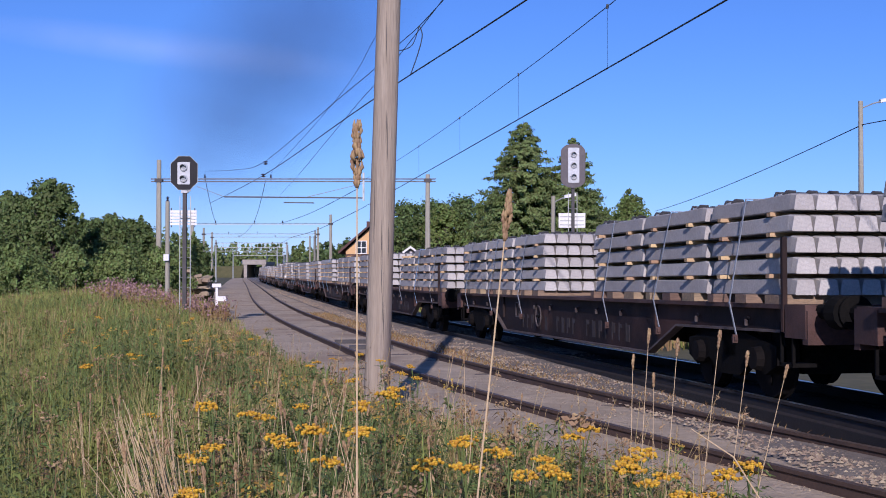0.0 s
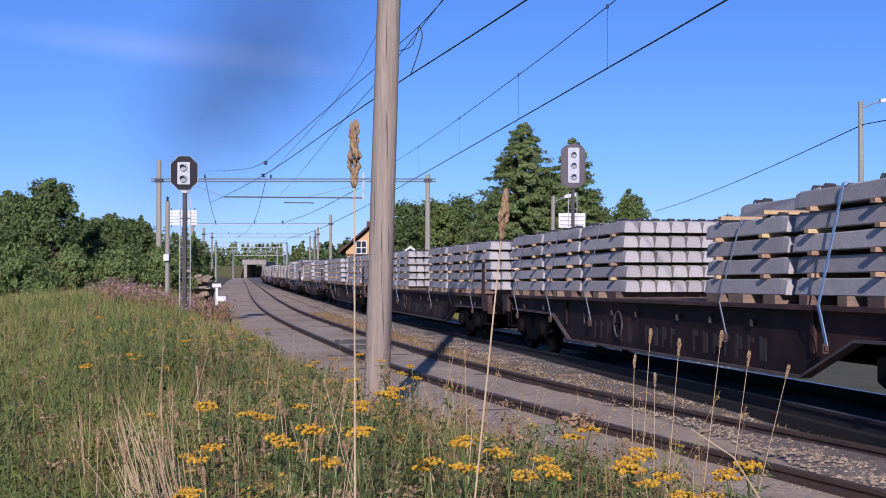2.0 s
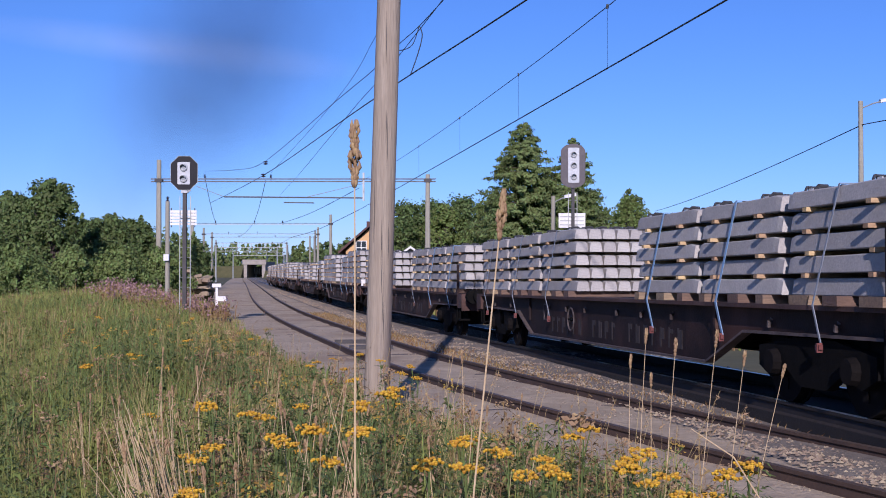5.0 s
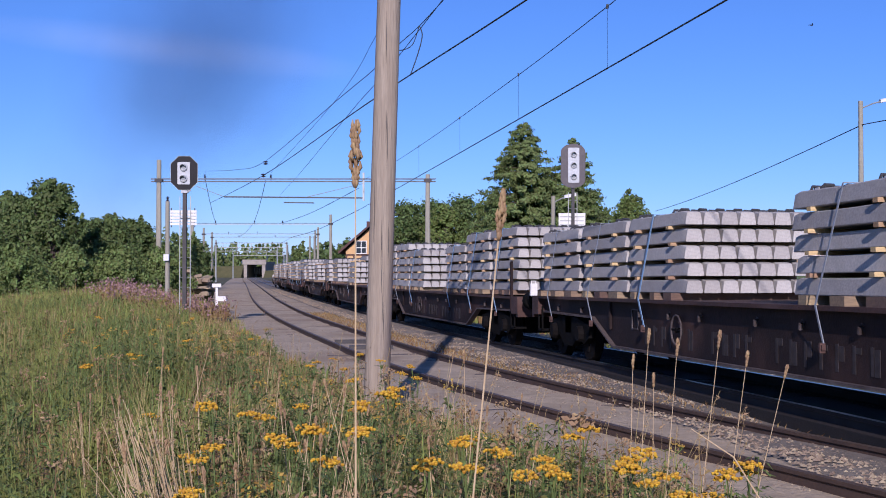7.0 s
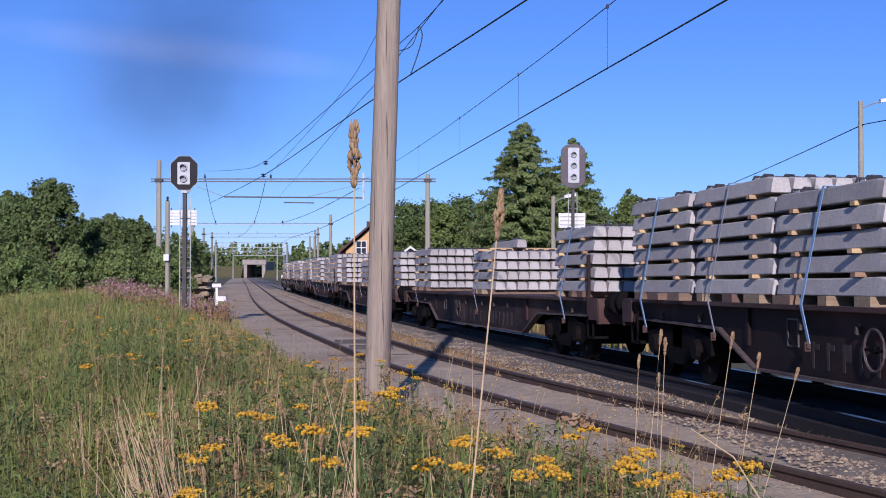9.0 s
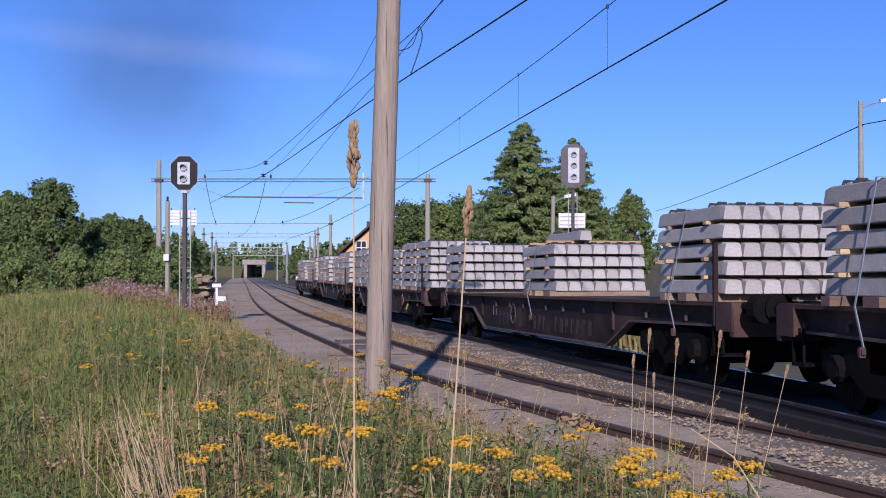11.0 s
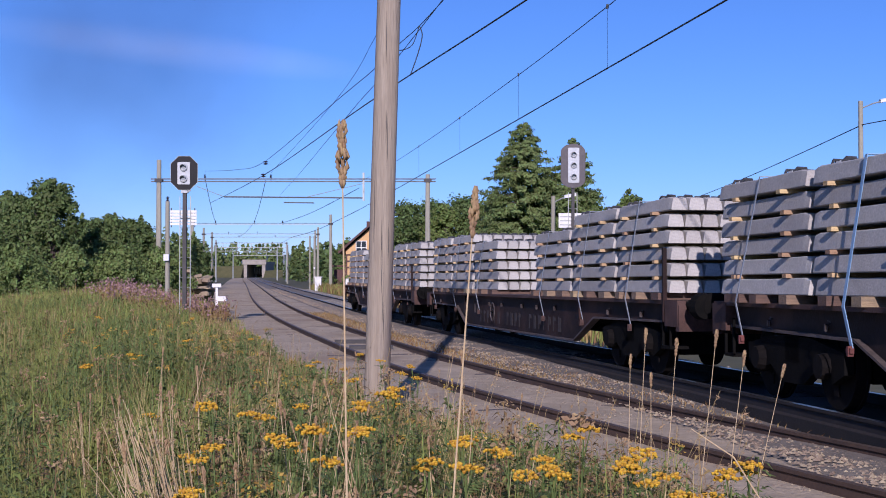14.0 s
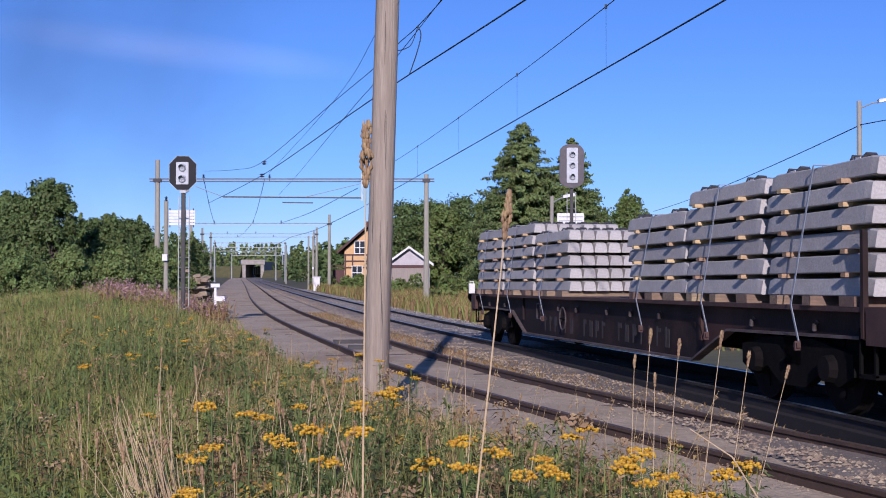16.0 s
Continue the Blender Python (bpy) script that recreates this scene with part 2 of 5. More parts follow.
EASE = np.interp(ARC, (0, 5, 8, 11, 14.5, 18, 22, 26, 31, 42), (0.56, 0.43, 0.36, 0.26, 0.15, 0.05, -0.04, -0.08, -0.08, 0.0))
EASE = np.convolve(np.pad(EASE, 8, mode="edge"), np.hanning(17) / np.hanning(17).sum(), "valid")
LINES = {"main": shifted(centre_line(MAIN), EASE), "siding": centre_line(SIDING)}


def rise(which, s):
    """The main track climbs gently towards the camera."""
    return 0.0094 * 2.5 * math.log1p(math.exp(min((31 - s) / 2.5, 40))) if which == "main" else 0.0


def on_track(which, s, off=0.0):
    """Place and heading at s metres along a track, off metres to its left."""
    x, y, t = LINES[which]
    h = float(np.interp(s, ARC, t))
    px, py = float(np.interp(s, ARC, x)), float(np.interp(s, ARC, y))
    if s < 0:
        px, py = px - math.sin(h) * s, py + math.cos(h) * s
    return px - off * math.cos(h), py - off * math.sin(h), h


def left_of(which, px, py):
    """How far a place lies to the left of a track."""
    x, y, t = LINES[which]
    i = int(np.argmin((x - px) ** 2 + (y - py) ** 2))
    return -(px - x[i]) * math.cos(t[i]) - (py - y[i]) * math.sin(t[i])


# ---- ground ----
def ground_z(x, y):
    """Height of the ground: level by the rails, a low grown bank on the camera's side, a field beyond."""
    l = left_of("siding", x, y)
    rise = min(max((l - 3) / 4, 0), 1) * min(max((y - 14) / 22, 0), 1) * (1 - 0.9 * min(max((l - 7) / 6, 0), 1))
    bank = min(max((l - 2.6) / 2.5, 0), 1)
    z = -0.2 + 0.22 * bank * bank * (3 - 2 * bank)
    z += 0.5 * rise * rise * (3 - 2 * rise)
    r = -left_of("main", x, y)
    if r > 2.4:
        z -= min((r - 2.4) * 0.25, 0.25)
    if r > 12 and y < 400:
        z += min((r - 12) * 0.02, 1.2)
    far = min(max((y - 72) / 22, 0), 1)
    return z + (-0.36 - z) * far * far * (3 - 2 * far)


def make_ground():
    xs = list(np.arange(-26, 30, 0.8))
    ys = list(np.arange(-8, 100, 1.2))
    xs = [-3500, -1500, -700, -300, -150, -90, -60, -40, -32] + xs + [34, 42, 55, 75, 100, 150, 300, 700, 1500, 3500]
    ys = [-400, -150, -60, -25] + ys + [110, 125, 150, 180, 220, 270, 340, 420, 520, 700, 1000, 1600, 2600, 4200]
    s = Shape()
    for y in ys:
        for x in xs:
            s.v.append((x, y, ground_z(x, y) + (0.05 * noise.noise((x * 0.5, y * 0.5, 0)) if abs(x) < 40 and y < 110 else 0)))
    w = len(xs)
    for j in range(len(ys) - 1):
        for i in range(w - 1):
            s.f.append((j * w + i, j * w + i + 1, j * w + w + i + 1, j * w + w + i))
    ob = thing("ground", "grassy earth of the railway meadow and fields", "ground", kind="structure", mesh=s.mesh("ground", SOIL, smooth=True))
    return ob


make_ground()


def strip(which, offs, zs, s0, s1, step):
    """A bed along a track with a cross section."""
    sh = Shape()
    st = list(np.arange(s0, s1, step))
    for a in st:
        for o, z in zip(offs, zs):
            x, y, h = on_track(which, a, o)
            sh.v.append((x, y, z + 0.03 * noise.noise((x * 1.3, y * 1.3, 3))))
    k = len(offs)
    for i in range(len(st) - 1):
        for j in range(k - 1):
            sh.f.append((i * k + j + 1, i * k + j, i * k + k + j, i * k + k + j + 1))
    return sh


thing("gravel_bed", "grey-brown weathered gravel bed of the disused siding", "gravel", kind="structure", mesh=strip("siding", (4.2, 3.0, 1.6, 0, -1.6, -2.4, -4.4), (-0.3, -0.15, -0.13, -0.125, -0.14, -0.15, -0.3), -6, 420, 1.0).mesh("gravel_bed", GRAVEL, smooth=True))
thing("ballast_bed", "pale crushed stone ballast bed of the main track", "ballast", kind="structure", mesh=strip("main", (2.5, 1.75, 1.2, 0, -1.2, -1.75, -2.9), (-0.32, -0.1, -0.085, -0.09, -0.085, -0.1, -0.5), -30, 440, 1.0).mesh("ballast_bed", mat("main_ballast", (0.27, 0.23, 0.175), (0.19, 0.16, 0.125), 0.9, 0.95, bump=1.0, bump_scale=24), smooth=True))


def stones(name, which, o0, o1, s0, s1, count, material, label, size, z, seed):
    rng = random.Random(seed)
    sh = Shape()
    for _ in range(count):
        a = s0 + (s1 - s0) * rng.random() ** 1.7
        o = rng.uniform(o0, o1)
        x, y, h = on_track(which, a, o)
        r = size * rng.uniform(0.5, 1.35)
        n = len(sh.v)
        for p in ((1, 0, 0), (-1, 0, 0), (0, 1, 0), (0, -1, 0), (0, 0, 1)):
            k = r * rng.uniform(0.6, 1.2)
            w = rng.uniform(-0.5, 0.5)
            sh.v.append((x + (p[0] + p[1] * w) * k, y + (p[1] - p[0] * w) * k, z + 0.03 * noise.noise((x * 1.3, y * 1.3, 3)) + p[2] * k * 0.7))
        sh.f += [(n, n + 2, n + 4), (n + 2, n + 1, n + 4), (n + 1, n + 3, n + 4), (n + 3, n, n + 4)]
    thing(name, label, "stones", kind="stuff", mesh=sh.mesh(name, material))


stones("gravel_stones", "siding", -1.6, 3.0, 1, 120, 34000, STONE, "loose brown-grey gravel stones lying along the siding", 0.017, -0.135, 5)
stones("ballast_stones", "main", 0.9, 1.9, 3, 130, 15000, STONE, "brown-grey broken ballast stones on the track's shoulder", 0.027, -0.095, 6)
stones("ballast_stones", "main", -2.0, -0.8, 3, 130, 11000, STONE_PALE, "pale broken ballast stones beyond the far rail", 0.03, -0.095, 7)
stones("ballast_stones", "main", -0.6, 0.6, 3, 80, 6000, STONE_PALE, "pale broken ballast stones between the rails", 0.03, -0.09, 8)


def rail_mesh(which, off, s0, s1, step, top):
    sh = Shape()
    prof = ((-0.036, 0), (-0.034, -0.035), (-0.01, -0.045), (-0.01, -0.13), (-0.065, -0.145), (-0.065, -0.155), (0.065, -0.155), (0.065, -0.145), (0.01, -0.13), (0.01, -0.045), (0.034, -0.035), (0.036, 0))
    rings = []
    for a in np.arange(s0, s1, step):
        x, y, h = on_track(which, a, off)
        rings.append([(x + o * math.cos(h), y + o * math.sin(h), z + rise(which, a)) for o, z in prof])
    sh.loft(rings)
    me = sh.mesh("rail", RAIL if which == "siding" else RAIL_DARK, top)
    k = len(prof)
    n = len(rings) - 1
    for i in range(n):
        me.polygons[i * k + k - 1].material_index = 1
    return me


for which, name, top, end in (("siding", "disused siding", RAIL_TOP, 400), ("main", "main line", RAIL_SHINE, 445)):
    track = thing("railway_track_" + which, "steel rails on sleepers of the " + name, "railway track", kind="structure")
    for o in (0.7535, -0.7535):
        part("rail", rail_mesh(which, o, 3.0 if which == "siding" else -30, end, 1.0, top), None, track)
    half, low, top = (1.25, -0.3, -0.132) if which == "siding" else (0.8, -0.42, -0.15)
    # Main-line sleepers carry the shade under the wagons in their colour.
    tie = Shape().box(-half, half, -0.12, 0.12, low, top).mesh("sleeper", SLEEPER_WOOD if which == "siding" else UNDER_TRAIN_SHADE)
    for i in range(170):
        x, y, h = on_track(which, 1.5 + i * 0.62, 0)
        part("sleeper", tie, None, track, m=pose(x, y, rise(which, 1.5 + i * 0.62) + random.uniform(-0.012, 0.006) - (0.02 if which == "siding" and i % 3 else 0), 0, 0, math.degrees(h) + random.uniform(-1, 1)))

# Raised fill, coloured black as the shade below the train.
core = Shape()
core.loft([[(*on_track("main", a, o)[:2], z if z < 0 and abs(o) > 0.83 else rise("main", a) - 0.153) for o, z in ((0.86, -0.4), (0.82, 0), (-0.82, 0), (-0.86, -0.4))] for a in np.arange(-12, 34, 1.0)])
thing("oiled_ballast", "raised ballast fill between the main track's rails, coloured black for the train's shade", "ballast", kind="structure", mesh=core.mesh("oiled_ballast", UNDER_TRAIN_SHADE))

# ---- the train ----
LENGTH, SPEED, FIRST = 21.03, 13.267, 31.25
SLACK = {-1: -0.1, 0: -0.1, 1: -0.12, 6: -0.1, 7: 0.15}  # play of the couplings
DECK = 1.1
HL = 9.9  # half the length over the end beams
TRAVEL = []  # moving things: object, wagon's number, metres ahead of the wagon's middle, height


def wagon_mesh_side(x):
    """The side sill: shallow over the bogies, deep between them."""
    prof = [(-HL, DECK - 0.02), (HL, DECK - 0.02), (HL, DECK - 0.28), (5.9, DECK - 0.32), (4.7, DECK - 0.75), (-4.7, DECK - 0.75), (-5.9, DECK - 0.32), (-HL, DECK - 0.28)]
    return Shape().extrude_x(prof[::-1], x - 0.02, x + 0.02)


def flange(x0, x1):
    sh = Shape()
    line = [(-HL, DECK - 0.28), (-5.9, DECK - 0.32), (-4.7, DECK - 0.75), (4.7, DECK - 0.75), (5.9, DECK - 0.32), (HL, DECK - 0.28)]
    sh.loft([[(x0, y, z), (x1, y, z), (x1, y, z - 0.03), (x0, y, z - 0.03)] for y, z in line])
    return sh


def make_wagon():
    w = thing("flat_wagon", "rust-brown bogie flat wagon with deep fishbelly side sills", "railway wagon", "wagons of the train")
    W = 1.06
    side_mesh = wagon_mesh_side(0).mesh("side_sill", WAGON_BROWN)
    flange_mesh = flange(-0.09, 0.04).mesh("bottom_flange", WAGON_LIGHT)
    for sgn in (-1, 1):
        sill = part("side_sill", side_mesh, None, w, m=pose(sgn * (W - 0.14), 0, 0))
        part("bottom_flange", flange_mesh, None, sill, "worn pale lower flange")
        for y in (-8.2, -6.6, -3.4, -2.1, -0.9, 0.9, 2.1, 3.4, 6.6, 8.2):
            part("lashing_ring", Shape().tube([(-0.03, y, DECK - 0.17), (-0.06, y, DECK - 0.2), (-0.05, y + 0.03, DECK - 0.26)], 0.026, 6), FADED_WHITE, sill, "pale worn lashing ring")
        for y in (-4.95, 4.95):
            part("stiffener", Shape().box(-0.06, -0.021, y - 0.04, y + 0.04, DECK - 0.5, DECK - 0.06), WAGON_BROWN, sill)
        ring = [(-0.07, 1.75 + 0.2 * math.cos(2 * math.pi * k / 20), DECK - 0.4 + 0.2 * math.sin(2 * math.pi * k / 20)) for k in range(21)]
        wheel = part("brake_wheel", Shape().tube(ring, 0.014, 6, cap=False), FADED_WHITE, sill, "worn pale hand brake wheel")
        part("wheel_spoke", Shape().box(-0.075, -0.06, 1.56, 1.94, DECK - 0.415, DECK - 0.385).tube([(-0.02, 1.75, DECK - 0.4), (-0.08, 1.75, DECK - 0.4)], 0.035, 8), BOGIE, sill)
        fr = Shape()
        for y in (3.55, 3.83):
            fr.box(-0.035, -0.0215, y - 0.012, y + 0.012, DECK - 0.46, DECK - 0.16)
        for z in (0.46, 0.17):
            fr.box(-0.034, -0.0216, 3.562, 3.818, DECK - z, DECK - z + 0.02)
        part("notice_frame", fr, FADED_WHITE, sill, "worn frame for a notice")
        # lettering of the operator, worn to plain upright bars
        rng = random.Random(4)
        y = 3.3
        for n_letters, gap in ((6, 0.5), (4, 0.5), (7, 0)):
            for k in range(n_letters):
                b = Shape().box(-0.026, -0.0215, y - 0.14, y - 0.075, DECK - 0.66, DECK - 0.38)
                b.box(-0.026, -0.0215, y - 0.26, y - 0.15, DECK - rng.choice((0.46, 0.55, 0.66)), DECK - rng.choice((0.38, 0.4)))
                part("lettering_bar", b, LETTER, sill, "faded white lettering worn to a bar")
                y -= 0.36
            y -= gap
    deck = part("deck_frame", Shape().box(-W, W, -HL, HL, DECK - 0.05, DECK), WAGON_RUST, w, "rusty deck edge")
    for y in np.arange(-9.0, 9.1, 1.2):
        part("cross_bearer", Shape().box(-W + 0.3, W - 0.3, y - 0.07, y + 0.07, DECK - 0.2, DECK - 0.052), WAGON_BROWN, w)
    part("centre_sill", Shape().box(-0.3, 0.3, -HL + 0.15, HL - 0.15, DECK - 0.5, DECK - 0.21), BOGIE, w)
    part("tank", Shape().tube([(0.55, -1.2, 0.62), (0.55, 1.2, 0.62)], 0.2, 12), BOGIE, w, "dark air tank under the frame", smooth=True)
    for sgn in (-1, 1):
        y = sgn * HL
        part("headstock", Shape().box(-W, W, y - 0.06, y + 0.06, DECK - 0.42, DECK - 0.06), WAGON_RUST, w, "rusty end beam")
        for x in (-0.88, 0.88):
            buf = part("buffer", Shape().tube([(x, y, 1.03), (x, y + sgn * 0.4, 1.03)], 0.08, 10), BOGIE, w)
            part("buffer_head", Shape().tube([(x, y + sgn * 0.4, 1.03), (x, y + sgn * 0.6, 1.03)], [0.18, 0.17], 14), BOGIE, buf)
        part("coupling_hook", Shape().box(-0.06, 0.06, min(y, y + sgn * 0.55), max(y, y + sgn * 0.55), 0.95, 1.1), WHEEL_STEEL, w)
        part("brake_hose", Shape().tube([(-0.35, y + sgn * 0.1, 0.95), (-0.4, y + sgn * 0.25, 0.7), (-0.3, y + sgn * 0.45, 0.55), (-0.2, y + sgn * 0.5, 0.75)], 0.03, 6), BOGIE, w)
        if sgn < 0:
            part("end_stake", Shape().box(-W - 0.01, -W + 0.045, y - 0.028 - sgn * 0.54, y + 0.028 - sgn * 0.54, DECK - 0.3, DECK + 0.74), WAGON_BROWN, w, "dark upright steel stake")
        part("step_bracket", Shape().box(-W - 0.01, -W + 0.12, y - 0.25 - sgn * 0.22, y + 0.25 - sgn * 0.22, DECK - 0.36, DECK - 0.02), WAGON_RUST, w, "rusted corner bracket")
        part("shunter_step", Shape().box(-W + 0.02, -W + 0.3, y - 0.16 - sgn * 0.5, y + 0.16 - sgn * 0.5, 0.42, 0.46).box(-W + 0.02, -W + 0.05, y - 0.16 - sgn * 0.5, y - 0.13 - sgn * 0.5, 0.44, 0.9).box(-W + 0.02, -W + 0.05, y + 0.13 - sgn * 0.5, y + 0.16 - sgn * 0.5, 0.44, 0.9), BOGIE, w)
        # The bogie's second box is added to block light from beyond.
        bogie = part("bogie", Shape().box(-0.95, 0.95, -0.2, 0.2, 0.45, 0.75).box(-0.62, 0.62, -1.3, 1.3, 0.3, 0.74), BOGIE, w, "grimy steel bogie, coloured dark for the shade under the deck", m=pose(0, sgn * 7.6, 0))
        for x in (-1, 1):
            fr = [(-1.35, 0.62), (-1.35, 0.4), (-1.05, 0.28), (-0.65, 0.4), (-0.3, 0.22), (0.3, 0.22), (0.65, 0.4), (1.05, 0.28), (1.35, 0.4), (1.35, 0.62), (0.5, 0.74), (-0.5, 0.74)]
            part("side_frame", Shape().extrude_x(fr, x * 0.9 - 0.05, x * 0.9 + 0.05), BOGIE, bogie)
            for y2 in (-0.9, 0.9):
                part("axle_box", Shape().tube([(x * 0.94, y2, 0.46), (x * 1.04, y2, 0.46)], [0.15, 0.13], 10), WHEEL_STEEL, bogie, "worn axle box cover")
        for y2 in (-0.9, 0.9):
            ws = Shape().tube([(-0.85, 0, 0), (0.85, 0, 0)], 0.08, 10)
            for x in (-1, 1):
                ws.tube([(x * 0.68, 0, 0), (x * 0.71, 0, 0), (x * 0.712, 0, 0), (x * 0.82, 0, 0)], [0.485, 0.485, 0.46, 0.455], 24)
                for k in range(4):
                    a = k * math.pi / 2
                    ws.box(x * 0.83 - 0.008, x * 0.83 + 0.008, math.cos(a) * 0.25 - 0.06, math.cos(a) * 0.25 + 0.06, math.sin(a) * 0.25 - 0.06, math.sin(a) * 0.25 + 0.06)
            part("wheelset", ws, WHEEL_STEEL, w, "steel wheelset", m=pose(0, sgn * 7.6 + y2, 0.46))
    return w


# one concrete sleeper: trapezoid ends, low middle
PITCH, LAYER = 0.2576, 0.2328


def tie_mesh():
    rings = []
    for y, h, wt in ((-1.23, 0.168, 0.18), (-1.1, 0.188, 0.196), (-0.22, 0.178, 0.196), (0.22, 0.178, 0.196), (1.1, 0.188, 0.196), (1.23, 0.168, 0.18)):
        wb = 0.252 if abs(y) < 1.2 else 0.242
        rings.append([(-wb / 2 + 0.008, y, 0), (wb / 2 - 0.008, y, 0), (wb / 2, y, 0.01), (wt / 2 + 0.006, y, h - 0.012), (wt / 2 - 0.008, y, h), (-wt / 2 + 0.008, y, h), (-wt / 2 - 0.006, y, h - 0.012), (-wb / 2, y, 0.01)])
    return Shape().loft(rings).mesh("concrete_sleeper", CONCRETE)


TIE_MESH = tie_mesh()


def clip_meshes():
    d, p = Shape(), Shape()
    rng = random.Random(2)
    for y in (-0.75, 0.75):
        for o in (-0.11, 0.11):
            d.tube([(-0.08, y + o, 0.18), (-0.05, y + o * 1.3, 0.225), (0.05, y + o * 1.3, 0.22), (0.08, y + o, 0.18)], 0.018, 5)
            d.box(-0.04, 0.04, y + o - 0.03, y + o + 0.03, 0.18, 0.212)
        p.box(-0.07, 0.07, y - 0.05, y + 0.05, 0.183, 0.204)
    return d.mesh("rail_clip", CLIP_DARK), p.mesh("rail_pad", CLIP_WHITE)


CLIP_MESH, PAD_MESH = clip_meshes()
BATTEN_MESH = Shape().box(-0.95, 0.95, -0.05, 0.05, 0, 0.045).mesh("wooden_batten", TIMBER)
BEARER_MESHES = [Shape().box(-0.99, 0.99, -a, a, 0, 0.1).mesh("wooden_bearer", OLD_TIMBER) for a in (0.1, 0.16, 0.23)]


def make_stack(layers, rng, strap, ratchet):
    st = thing("sleeper_stack", "stack of new grey concrete sleepers with wooden battens on a wagon", "sleeper stack", "sleeper stacks on the wagons")
    for y in (-0.86, -0.05, 0.82):
        part("wooden_bearer", rng.choice(BEARER_MESHES), None, st, "weathered wooden bearer", m=pose(rng.uniform(-0.05, 0.03), y + rng.uniform(-0.08, 0.08), 0))
    for k in range(layers):
        z = 0.1 + k * LAYER
        dx, dy = rng.uniform(-0.025, 0.025), rng.uniform(-0.04, 0.04)
        for i in range(7):
            sl = part("concrete_sleeper", TIE_MESH, None, st, m=pose((i - 3) * PITCH + dx, dy + rng.uniform(-0.012, 0.012), z))
            if k == layers - 1:
                tagged(part("rail_clip", CLIP_MESH, None, sl, "dark spring rail clips"), kind="stuff")
                tagged(part("rail_pad", PAD_MESH, None, sl, "white plastic rail pads"), kind="stuff")
        if k < layers - 1:
            for y in (-0.72, 0.72):
                part("wooden_batten", BATTEN_MESH, None, st, "pale wooden batten", m=pose(rng.uniform(-0.04, 0.02), y + rng.uniform(-0.06, 0.06), z + 0.188))
    H = 0.1 + layers * LAYER - 0.04
    if layers == 4:
        for y in (-0.66, 0.66):
            part("wooden_batten", BATTEN_MESH, None, st, "pale wooden batten", m=pose(0.03, y, H + 0.03))
        for i in (2,):
            sl = part("concrete_sleeper", TIE_MESH, None, st, m=pose((i - 3) * PITCH, 0.1, H + 0.075))
            tagged(part("rail_clip", CLIP_MESH, None, sl, "dark spring rail clips"), kind="stuff")
    lean = rng.uniform(0.15, 0.4)
    o = 0.92
    pts = [(-o - 0.07, 0.05 + lean * 0.75, -0.42), (-o - 0.16, 0.05 + lean * 0.75, 0.0), (-o - 0.01, 0.05 - lean * 0.3, H), (o + 0.01, 0.05 - lean * 0.3, H), (o + 0.16, 0.05 + lean * 0.75, 0.0)]
    wide = 0.027 if strap else 0.016
    sh = Shape()
    sh.loft([[(x, y - wide, z), (x, y + wide, z), (x + 0.008, y + wide, z + 0.008), (x + 0.008, y - wide, z + 0.008)] for x, y, z in pts])
    part("lashing_strap", sh, STRAP if strap else STRAP_GREY, st, "woven blue lashing strap" if strap else "woven grey lashing strap")
    part("strap_ratchet", Shape().box(-o - 0.11, -o - 0.07, lean * 0.75, lean * 0.75 + 0.1, -0.45, -0.4).box(-o - 0.12, -o - 0.06, lean * 0.75 + 0.03, lean * 0.75 + 0.06, -0.48, -0.38), RED_PAINT if ratchet else WAGON_RUST, st, "rust-red strap ratchet")
    return st


SLOT = (-8.23, -5.575, -2.92, 2.92, 5.575, 8.23)  # from the front end to the rear end of a wagon
HALF = {5: (-8.23, -0.76, 7.45), 6: (-8.23, -0.06, 8.35)}  # two wagons carry only three stacks
LAYERS = {(0, 2): 4, (5, 1): 4, (6, 1): 4, (4, 0): 6, (4, 1): 6, (4, 4): 6, (4, 5): 6, (7, 0): 6, (7, 1): 6, (7, 4): 6, (7, 5): 6, (8, 0): 6, (8, 1): 6, (8, 4): 6, (8, 5): 6, (9, 0): 6, (9, 1): 6, (9, 4): 6, (9, 5): 6}
BLUE = {(0, 1), (1, 3), (1, 4), (2, 1), (2, 2), (3, 0), (3, 1), (3, 3), (4, 0), (4, 1), (4, 2), (4, 3), (4, 5), (5, 0), (7, 0), (7, 2), (7, 3), (7, 4)}  # stacks under blue straps
wagon = make_wagon()
rng = random.Random(11)
kinds = {}
for number in range(-2, 10):
    w = wagon if number == -2 else copy_thing(wagon, pose(0, 0, 0))
    TRAVEL.append((w, number, 0.0, 0.0))
    for k, y in enumerate(HALF.get(number, SLOT)):
        blue = (number, k) in BLUE
        key = (LAYERS.get((number, k), 5), rng.randrange(2), blue, number in (2, 7))
        if key not in kinds:
            kinds[key] = make_stack(key[0], rng, blue, key[3])
            st = kinds[key]
        else:
            st = copy_thing(kinds[key], pose(0, 0, 0))
        TRAVEL.append((st, number, y + rng.uniform(-0.05, 0.05), DECK))

tail = thing("tail_lamp", "white marker lamp standing on a wagon's deck end", "tail lamp")
part("lamp_body", Shape().box(-0.07, 0.07, -0.035, 0.035, 0, 0.24).box(-0.05, -0.035, -0.012, 0.012, 0.23, 0.28).box(0.035, 0.05, -0.012, 0.012, 0.23, 0.28).box(-0.05, 0.05, -0.012, 0.012, 0.28, 0.295), WHITE_PAINT, tail)
